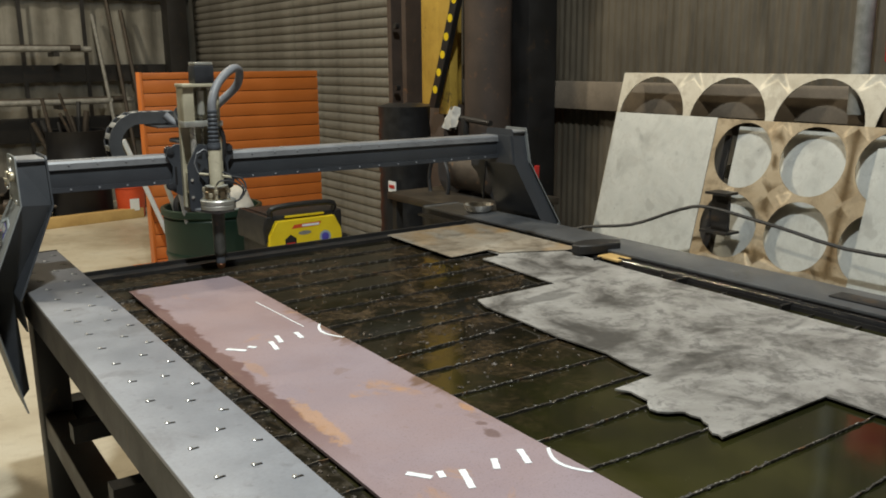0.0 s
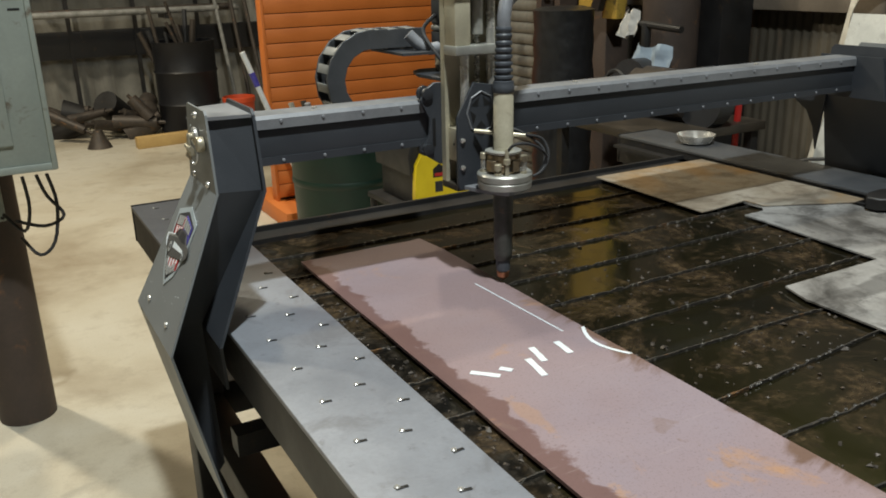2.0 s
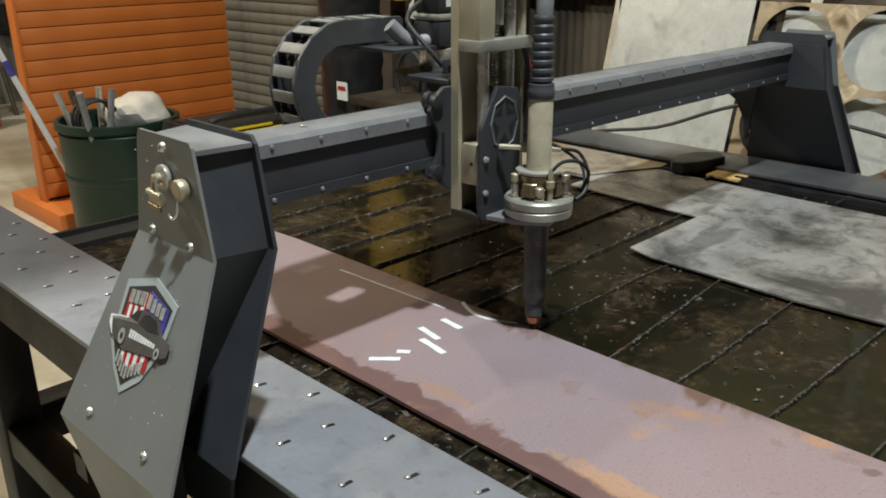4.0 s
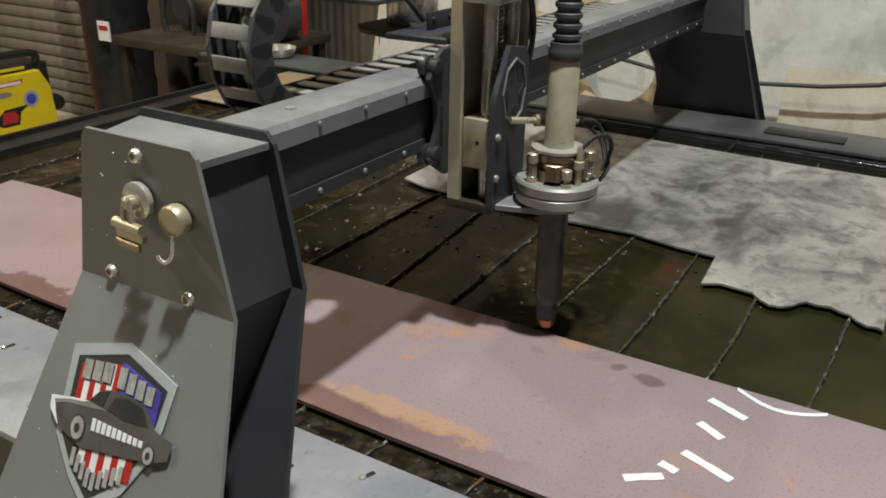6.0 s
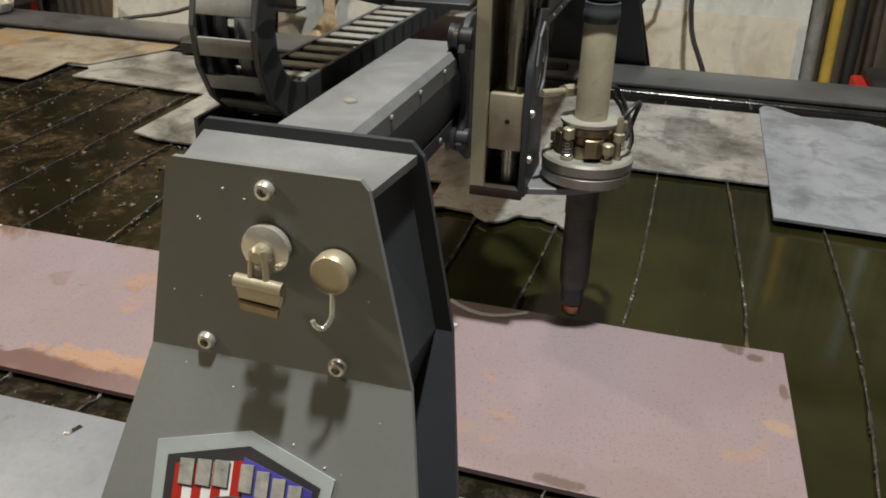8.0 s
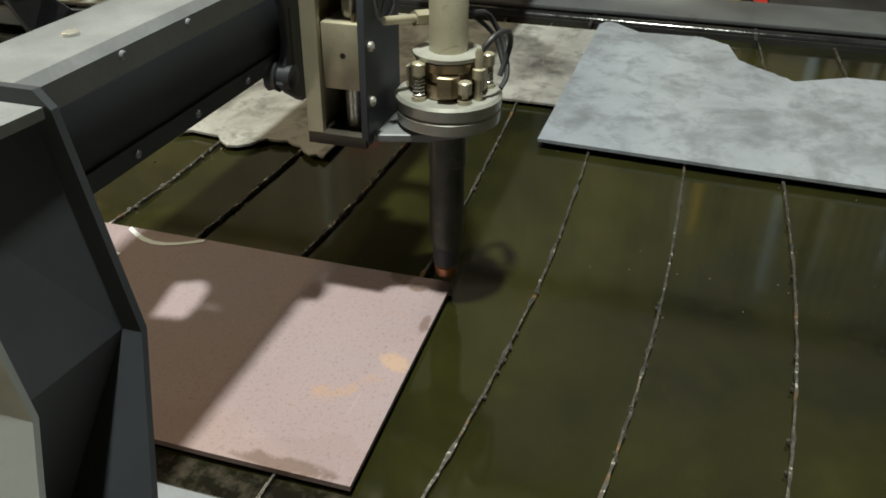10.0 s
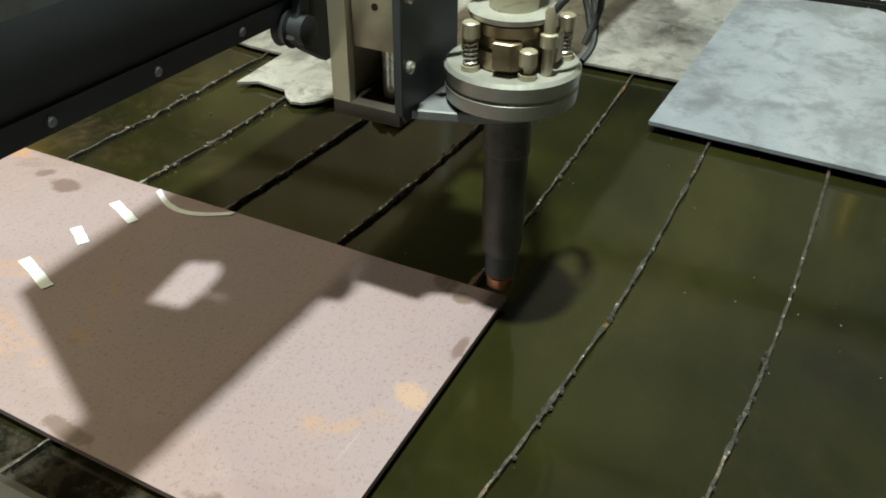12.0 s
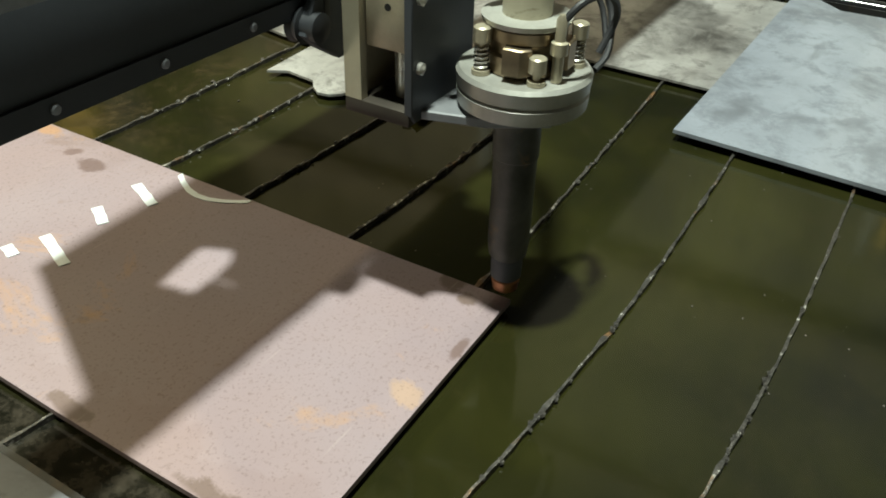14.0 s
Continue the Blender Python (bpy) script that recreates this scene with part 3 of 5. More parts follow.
        tilt = lean[k] if k in lean else rnd.uniform(-0.02, 0.015)
        n = 110
        rows = []
        for i in range(n + 1):
            s = i / n
            x = x0 + 0.001 + (x1 - x0 - 0.002) * s
            yy = y + bow * ((x - 0.85) / 0.4) ** 2 * (1 if x < 0.85 else 0.2) + tilt * (x - 0.85) + rnd.uniform(-0.0005, 0.0005)
            zt = ZS - 0.0012 - rnd.random() * 0.0016 - (0.003 if rnd.random() < 0.08 else 0)
            half = 0.0009 + rnd.random() * 0.0009 + (rnd.uniform(0.0004, 0.0014) if rnd.random() < 0.14 else 0)
            rows.append([bm.verts.new(p) for p in ((x, yy - half, 0.76), (x, yy - half, zt), (x, yy + half, zt), (x, yy + half, 0.76))])
        for a, b in zip(rows, rows[1:]):
            for i in range(3):
                bm.faces.new((a[i], b[i], b[i + 1], a[i + 1]))
        part("slat", bm, SLAG, t, "burnt steel slat edge")
    # beads of slag that stick on the slat edges
    bead = None
    for k in range(260):
        n = rnd.randint(-2, 8)
        x = rnd.uniform(0.4, 1.05) if n < 2 else rnd.uniform(0.68, 1.0)
        y = spots[n] + (0.021 if n < 1 else 0.024 if n < 6 else 0.0) * ((x - 0.85) / 0.4) ** 2 * (1 if x < 0.85 else 0.2) + lean.get(n, 0.0) * (x - 0.85)
        if bead is None:
            bm = B()
            bmesh.ops.create_icosphere(bm, subdivisions=1, radius=0.0026)
            for v in bm.verts:
                v.co *= rnd.uniform(0.7, 1.3)
            bead = part("slag_bead", bm, SLAG, t)
            o = bead
        else:
            o = again(bead)
        o.location = (x, y + rnd.uniform(-0.002, 0.002), ZS - 0.003)
        o.scale = [rnd.uniform(0.45, 1.25)] * 3
    # scale, dross and grit that lies between the far slats and along the gutter
    bm = B()
    for k in range(700):
        if k % 4:
            x, y = rnd.uniform(0.62, 1.45), 2.25 + abs(rnd.gauss(0, 0.4)) * rnd.choice((-0.55, 1))
        else:
            x, y = rnd.uniform(0.307, 0.352), rnd.uniform(1.5, 3.0)
        if not y0 + 0.05 < y < y1 - 0.05:
            continue
        s = rnd.uniform(0.0012, 0.005) * (1.6 if rnd.random() < 0.1 else 1)
        c = Vector((x, y, ZW + 0.0005))
        m = Euler((rnd.uniform(-0.5, 0.5), rnd.uniform(-0.5, 0.5), rnd.uniform(0, 6.28))).to_matrix()
        vs = [bm.verts.new(c + m @ Vector(p)) for p in ((-s, -s * 0.5, 0), (s * rnd.uniform(0.5, 1), -s * 0.6, 0), (s * 0.9, s * rnd.uniform(0.3, 0.8), 0), (-s * 0.7, s * 0.6, 0), (0, 0, s * 0.55))]
        for a, b in ((0, 1), (1, 2), (2, 3), (3, 0)):
            bm.faces.new((vs[a], vs[b], vs[4]))
        bm.faces.new((vs[3], vs[2], vs[1], vs[0]))
    for k in range(90):
        x, y, r = rnd.uniform(0.67, 1.1), rnd.uniform(0.7, 1.42), rnd.uniform(0.0004, 0.0013)
        vs = [bm.verts.new((x + r * a, y + r * b, ZW + r * c + 0.0004)) for a, b, c in ((-1, -0.6, 0), (1, -0.5, 0), (0.8, 0.7, 0), (-0.7, 0.8, 0), (0, 0, 0.5))]
        for a, b in ((0, 1), (1, 2), (2, 3), (3, 0)):
            bm.faces.new((vs[a], vs[b], vs[4]))
    tagged(part("dross", bm, JUNK, t, "rusty dross and grit", False), "rusty dross and grit", kind="stuff")
    bm = B()
    bmesh.ops.create_grid(bm, x_segments=40, y_segments=100, size=0.5)
    for v in bm.verts:
        v.co = Vector((x0 + (v.co.x + 0.5) * (x1 - x0), y0 + (v.co.y + 0.5) * (y1 - y0), ZW))
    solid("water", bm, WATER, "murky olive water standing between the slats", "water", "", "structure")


def pallet():
    p = thing("pallet", "stack of grey weathered pallet boards under the table", "pallet")
    for z in (0.0, 0.16):
        for x in (0.34, 0.62, 0.9):
            part("bearer", box(B(), x - 0.05, x + 0.05, 1.75, 2.75, z, z + 0.09, 0.004), GREYWOOD, p)
        for k in range(7):
            part("board", box(B(), 0.27, 0.97, 1.76 + 0.145 * k, 1.86 + 0.145 * k, z + 0.09, z + 0.115, 0.003), GREYWOOD, p)


table()
pallet()

# ---- stock on the table ----


def outline(pts, jag, rnd, rough_from=None):
    """Adds torn points between the corners named in rough_from."""
    out = []
    for i, p in enumerate(pts):
        out.append(p)
        if rough_from and i in rough_from:
            q = pts[(i + 1) % len(pts)]
            n = 14
            for k in range(1, n):
                s = k / n
                out.append((p[0] + (q[0] - p[0]) * s + rnd.uniform(-jag, jag * 0.5), p[1] + (q[1] - p[1]) * s + rnd.uniform(-jag, jag) * 0.4))
    return out


def bar(bm, a, b, w, z):
    a, b = Vector(a), Vector(b)
    d = (b - a).normalized()
    s = Vector((-d.y, d.x)) * w / 2
    n = 5
    pts = []
    for k in range(n + 1):
        p = a + (b - a) * k / n
        pts.append(p + s * (0.95 + 0.08 * math.sin(2.5 * k)))
    for k in range(n, -1, -1):
        p = a + (b - a) * k / n
        pts.append(p - s * (0.95 + 0.08 * math.sin(1.7 * k + 1)))
    slab(bm, [(p.x, p.y) for p in pts], z, z + 0.0008)


def stock():
    rnd = random.Random(9)
    p = thing("steel_plate", "long dusty-rose primed steel plate lying on the slats, chalk marked", "steel plate")
    far = [(0.648, 3.004), (0.62, 3.0), (0.55, 3.001), (0.45, 3.0), (0.361, 2.999)]
    left = [(0.346 + 0.008 * (y - 1.18) + rnd.uniform(-0.001, 0.001), y) for y in np.arange(2.9, 1.25, -0.1)]
    right = [(0.655 + rnd.uniform(-0.001, 0.001), y) for y in np.arange(1.3, 2.95, 0.1)]
    near = [(0.347, 1.176), (0.656, 1.182)]
    part("body", slab(B(), far + left + near + right, ZS - 0.001, 0.9005, "z"), PLATE, p)
    # chalk writing, as plain bars, at two places, each with its long opening stroke
    near_marks = [((0.611, 1.614), (0.592, 1.568)), ((0.557, 1.612), (0.54, 1.582)), ((0.4944, 1.612), (0.4735, 1.556)), ((0.463, 1.628), (0.457, 1.608)), ((0.4186, 1.652), (0.443, 1.618))]
    far_marks = [((0.579, 2.388), (0.574, 2.342)), ((0.532, 2.391), (0.522, 2.34)), ((0.504, 2.36), (0.494, 2.3)), ((0.449, 2.356), (0.462, 2.34)), ((0.404, 2.368), (0.436, 2.334))]
    for a, b in near_marks + far_marks:
        bm = B()
        bar(bm, a, b, 0.0115, 0.9007)
        part("chalk_mark", bm, WHITE, p, "white chalk bar")
    for y in (1.54, 2.351):
        bm = B()
        k = 1.0 if y < 2 else 1.2
        pts = [(0.652 - 0.022 * math.cos(0.5 * math.pi * q), y + 0.051 * k * q) for q in (-1, -0.75, -0.5, -0.2, 0.1, 0.4, 0.7, 1)]
        slab(bm, [(x + 0.0035, v) for x, v in pts] + [(x - 0.0035, v) for x, v in pts[::-1]], 0.9007, 0.9014)
        part("chalk_mark", bm, WHITE, p, "white curved chalk bar")
    bm = B()
    bar(bm, (0.604, 2.686), (0.613, 2.416), 0.003, 0.9007)
    part("chalk_line", bm, WHITE, p, "thin white chalk line")
    # scrap sheets
    torn = [(0.929, 1.71), (0.936, 1.698), (0.9445, 1.684), (0.941, 1.66), (0.9385, 1.636), (0.922, 1.622), (0.911, 1.606), (0.914, 1.59), (0.925, 1.577), (0.942, 1.568), (0.951, 1.56), (0.949, 1.545),
            (0.9535, 1.527), (0.945, 1.515), (0.9415, 1.501), (0.928, 1.49), (0.918, 1.475), (0.922, 1.465), (0.9165, 1.454)]
    pts = [(1.352, 3.19), (1.36, 2.83), (1.48, 2.83), (1.48, 2.758), (1.459, 2.737), (1.395, 2.736), (1.3695, 2.3665), (1.093, 2.363), (1.0715, 2.3), (1.0665, 2.15), (1.0555, 2.01), (1.0645, 1.87),
           (1.053, 1.813), (1.0475, 1.78), (1.044, 1.717)]
    pts += torn + [(1.2225, 1.4535), (1.217, 0.95), (1.66, 0.93), (1.645, 1.7), (1.66, 2.3), (1.69, 2.75), (1.69, 3.19)]
    solid("scrap_sheet", slab(B(), pts, ZS - 0.001, ZS + 0.0025), SHEETGREY, "mottled grey offcut sheet with a torn edge on the slats", "steel sheet")
    solid("scrap_sheet", slab(B(), [(1.333, 3.225), (1.318, 2.799), (1.353, 2.8), (1.481, 2.815), (1.4825, 2.7575), (1.56, 2.72), (1.69, 2.655), (1.735, 2.66), (1.74, 3.22)], 0.9005, 0.903), SHEETTAN,
          "rust-stained tan sheet lying on the slats", "steel sheet")
    pts = outline([(1.062, 1.17), (1.047, 0.9), (1.025, 0.3), (1.5, 0.3), (1.49, 0.7), (1.44, 0.79), (1.53, 0.885), (1.62, 0.905), (1.655, 0.955), (1.65, 1.08), (1.715, 1.15), (1.68, 1.165)],
                  0.003, rnd, (5, 7))
    solid("scrap_sheet", slab(B(), pts, ZS + 0.003, ZS + 0.008), SHEETBLUE, "blue-grey sheet with a bite cut out, on top of the offcut", "steel sheet")
    # magnetic parts dish, blocks on the rail
    d = thing("parts_dish", "round bright steel parts dish on the rail", "dish")
    part("bowl", lathe(B(), (1.852, 3.36, 0.916), [(0.03, 0), (0.05, 0.004), (0.058, 0.018), (0.062, 0.03), (0.059, 0.03), (0.05, 0.01), (0.02, 0.007)], 32), CHROME, d)
    part("base", lathe(B(), (1.852, 3.36, 0.9152), [(0.034, 0), (0.034, 0.004), (0.02, 0.005)], 24), RUBBER, d)
    solid("end_stop", slab(B(), [(1.655, 2.6), (1.69, 2.625), (1.74, 2.63), (1.8, 2.61), (1.835, 2.56), (1.8, 2.525), (1.7, 2.545), (1.66, 2.57)], 0.9035, 0.934, "z", 0.003), BLACKSTEEL, "black rounded steel stop plate by the rail", "stop")
    solid("wood_block", box(B(), 1.69, 1.75, 2.43, 2.52, 0.9, 0.908, 0.002), TIMBER, "small tan wooden block beside the rail", "wood block")
    solid("packer_plate", box(B(), 1.80, 1.86, 1.62, 1.8, 0.9155, 0.9195, 0.001), BLACKSTEEL, "thin flat packer plate on the rail", "packer")


stock()


# ---- the gantry: x and z in the world, y from the torch ----
def badge(parent, place):
    """A shield with stripes and a car; letters and figures as plain bars. place(u, v, h): u across, v up, h proud."""
    def flat(name, pts, h, mat, label=""):
        bm = B()
        lo = [bm.verts.new(place(u, v, h - 0.0006)) for u, v in pts]
        hi = [bm.verts.new(place(u, v, h)) for u, v in pts]
        bm.faces.new(lo[::-1])
        bm.faces.new(hi)
        for i in range(len(pts)):
            j = (i + 1) % len(pts)
            bm.faces.new((lo[i], lo[j], hi[j], hi[i]))
        bm.normal_update()
        bmesh.ops.triangulate(bm, faces=[f for f in bm.faces if len(f.verts) > 4], ngon_method='EAR_CLIP')
        return part(name, bm, mat, root, label, False)
    rim = [(-0.07, 0.054), (-0.006, 0.072), (0.054, 0.053), (0.0497, 0.015), (0.039, -0.019), (0.021, -0.049), (-0.0156, -0.076), (-0.043, -0.055), (-0.069, -0.024)]
    root = part("badge", slabless(place, rim, 0.0012), BADGEGREY, parent, "shield badge with stripes and a car")
    flat("field", [(-0.061, 0.046), (-0.005, 0.0626), (0.0456, 0.046), (0.041, 0.012), (0.031, -0.018), (0.015, -0.042), (-0.016, -0.066), (-0.04, -0.048), (-0.061, -0.022)], 0.0018, BADGEDARK)
    for k in range(7):
        u = -0.0545 + 0.0067 * k
        flat("stripe", [(u, 0.01), (u + 0.0067, 0.01), (u + 0.0067, 0.043 + 0.0016 * k), (u, 0.0415 + 0.0016 * k)], 0.0022, RED if k % 2 == 0 else WHITE)
    flat("blue_field", [(-0.0075, 0.055), (0.041, 0.043), (0.041, 0.014), (-0.005, 0.022)], 0.0024, BLUE)
    for k in range(7):
        u = (-0.051 + 0.0122 * k) if k < 3 else (-0.0085 + 0.0112 * (k - 3))
        v = (0.0295 + 0.0018 * k) if k < 3 else (0.033 - 0.0012 * (k - 3))
        w, h = (0.0098, 0.0165) if k < 3 else (0.0086, 0.0175 - 0.001 * (k - 3))
        flat("letter_shadow", [(u + 0.001, v - 0.0012), (u + w + 0.001, v - 0.0008), (u + w + 0.001, v + h), (u + 0.001, v + h - 0.001)], 0.0026, BADGEDARK)
        flat("letter_bar", [(u, v), (u + w, v + 0.0004), (u + w, v + h + 0.001), (u, v + h)], 0.003, BADGELIGHT)
    car = [(-0.0805, 0.0054), (-0.056, 0.0105), (-0.0355, 0.0135), (-0.0247, 0.0259), (-0.0136, 0.0291), (0.0076, 0.0305), (0.0271, 0.0285), (0.0443, 0.0128), (0.0633, 0.0098), (0.0645, 0.002), (0.0634, -0.0055),
           (0.05, -0.0115), (0.028, -0.0165), (-0.034, -0.0268), (-0.052, -0.0215), (-0.0665, -0.0175), (-0.08, -0.0046)]
    flat("car_shape", car, 0.0036, CARGREY, "dark grey car silhouette")
    flat("car_hood", [(-0.0805, 0.0054), (-0.056, 0.0105), (-0.0355, 0.0135), (-0.013, 0.0116), (-0.03, 0.0088), (-0.062, 0.0045), (-0.074, 0.0)], 0.0039, CHAINBAR)
    flat("car_trim", [(-0.0805, 0.0054), (-0.056, 0.0105), (-0.0355, 0.0135), (-0.04, 0.0112), (-0.058, 0.0082), (-0.076, 0.003), (-0.072, -0.007), (-0.0665, -0.0165), (-0.0795, -0.005)], 0.0042, WHITE)
    flat("car_window", [(-0.0345, 0.0145), (-0.0242, 0.0248), (-0.0138, 0.0278), (-0.0178, 0.0142)], 0.0041, BADGEDARK)
    flat("car_window", [(-0.012, 0.013), (-0.006, 0.0252), (0.008, 0.0282), (0.0255, 0.0262), (0.036, 0.0135), (0.01, 0.0105)], 0.0041, BADGEDARK)
    for u, v, r in ((-0.0414, -0.0118, 0.0118), (0.0431, -0.0078, 0.0085)):
        for f, mat, h in ((1.0, BADGEDARK, 0.0042), (0.84, BADGELIGHT, 0.0046), (0.36, BADGEDARK, 0.005)):
            flat("car_wheel", [(u + 0.78 * f * r * math.cos(a), v + f * r * math.sin(a)) for a in np.arange(0, 6.28, 0.45)], h, mat)
    for k in range(10):
        u = -0.0258 + 0.0062 * k
        v = -0.0036 + 0.0002 * k
        hh = 0.0052 - 0.00028 * k
        flat("figure_bar", [(u, v - hh), (u + 0.0044, v - hh), (u + 0.0044, v + hh), (u, v + hh)], 0.0042, WHITE)
    for k in range(8):
        u = -0.0355 + 0.0078 * k
        flat("stripe", [(u, -0.044 + abs(k - 3) * 0.0015), (u + 0.0078, -0.044 + abs(k - 3) * 0.0015), (u + 0.0078, -0.0265 + 0.0013 * k), (u, -0.028 + 0.0013 * k)], 0.0022, WHITE if k % 2 == 0 else RED)
    for k in range(9):
        u = -0.043 + 0.0072 * k
        dip = -0.058 + abs(k - 3.6) * 0.0038
        flat("letter_bar", [(u, dip), (u + 0.0046, dip), (u + 0.0046, dip + 0.0155), (u, dip + 0.015)], 0.003, BADGELIGHT)


def slabless(place, pts, h):
    bm = B()
    lo = [bm.verts.new(place(u, v, 0.0)) for u, v in pts]
    hi = [bm.verts.new(place(u, v, h)) for u, v in pts]
    bm.faces.new(lo[::-1])
    bm.faces.new(hi)
    for i in range(len(pts)):
        j = (i + 1) % len(pts)
        bm.faces.new((lo[i], lo[j], hi[j], hi[i]))
    bm.normal_update()
    bmesh.ops.triangulate(bm, faces=[f for f in bm.faces if len(f.verts) > 4], ngon_method='EAR_CLIP')
    return bm


def folded(rows, th, sx):
    """A folded plate: rows of x, z and its two edges in y, with thickness th along x."""
    bm = B()
    grid = [[bm.verts.new((sx(x), a, z)), bm.verts.new((sx(x), b, z)), bm.verts.new((sx(x + th), b, z)), bm.verts.new((sx(x + th), a, z))] for x, z, a, b in rows]
    for p, q in zip(grid, grid[1:]):
        for i in range(4):
            j = (i + 1) % 4
            bm.faces.new((p[i], p[j], q[j], q[i]))
    bm.faces.new(grid[0])
    bm.faces.new(grid[-1])
    return bm


def end_frame(g, mirror):
    """Folded cover, its cheeks, and the folded inner plate; mirror(x) for the far side."""
    rows = [(0.1335, 1.277, 0.065, 0.181), (0.1335, 1.271, 0.060, 0.186), (0.1325, 1.145, 0.034, 0.212), (0.02, 0.905, -0.018, 0.268), (0.09, 0.576, 0.0, 0.246)]
    cover = part("cover", folded(rows, 0.004, mirror), COVER, g, "folded dark grey cover plate", False)
    inner = [(0.2085, 1.275, 0.06, 0.203), (0.2085, 1.266, 0.052, 0.211), (0.2105, 1.142, 0.03, 0.217), (0.1, 0.9, -0.016, 0.265), (0.114, 0.8, 0.03, 0.215)]
    low = inner[:4] + [(0.117, 0.6, 0.01, 0.236)]
    part("inner_plate", folded(inner, 0.005, mirror), GUNMETAL, g, "folded dark grey inner plate", False)
    for side in (0, 1):
        bm = B()
        ring = []
        for (x, z, a, b), (xi, zi, ai, bi) in zip(rows[1:], low[1:]):
            o = (0.012 if z > 1.1 or mirror(0) > 1 else 0.12) if side == 0 else -0.016
            y, yi = (a, b)[side] + o, (ai, bi)[side] + o
            if z > 1.2:
                z, zi = z - 0.008, zi - 0.002
            ring.append([bm.verts.new(v) for v in ((mirror(x + 0.004), y, z), (mirror(xi), yi, zi), (mirror(xi), yi + 0.004, zi), (mirror(x + 0.004), y + 0.004, z))])
        for p, q in zip(ring, ring[1:]):
            for i in range(4):
                bm.faces.new((p[i], p[(i + 1) % 4], q[(i + 1) % 4], q[i]))
        bm.faces.new(ring[0])
        bm.faces.new(ring[-1])
        part("cheek", bm, GUNMETAL, g, "", False)
    part("cap", slab(B(), [(mirror(0.1375), 0.0625), (mirror(0.2083), 0.056), (mirror(0.2083), 0.205), (mirror(0.1375), 0.184)], 1.2615, 1.2672), RAILCAP, g, "dusty grey top cap")
    if mirror(0) > 1:
        # curved gusset behind the far plate
        a, b = sorted((mirror(0.2155), mirror(0.222)))
        part("gusset", slab(B(), [(0.054, 1.25), (0.034, 1.143), (0.205, 1.143), (0.222, 0.99), (0.236, 1.05), (0.262, 1.095), (0.3, 1.118), (0.3, 1.148), (0.235, 1.152), (0.235, 1.25)], a, b, "x"), GUNMETAL, g)
    return cover


def screw(x, y, z, r, g, mat=None):
    """A round-headed socket screw that faces -x."""
    s = part("screw", lathe(B(), (x, y, z), [(r, 0.0), (r, -0.002), (r * 0.75, -0.0045), (r * 0.48, -0.005), (r * 0.42, -0.002)], 18, "x"), mat or CHROME, g)
    return s


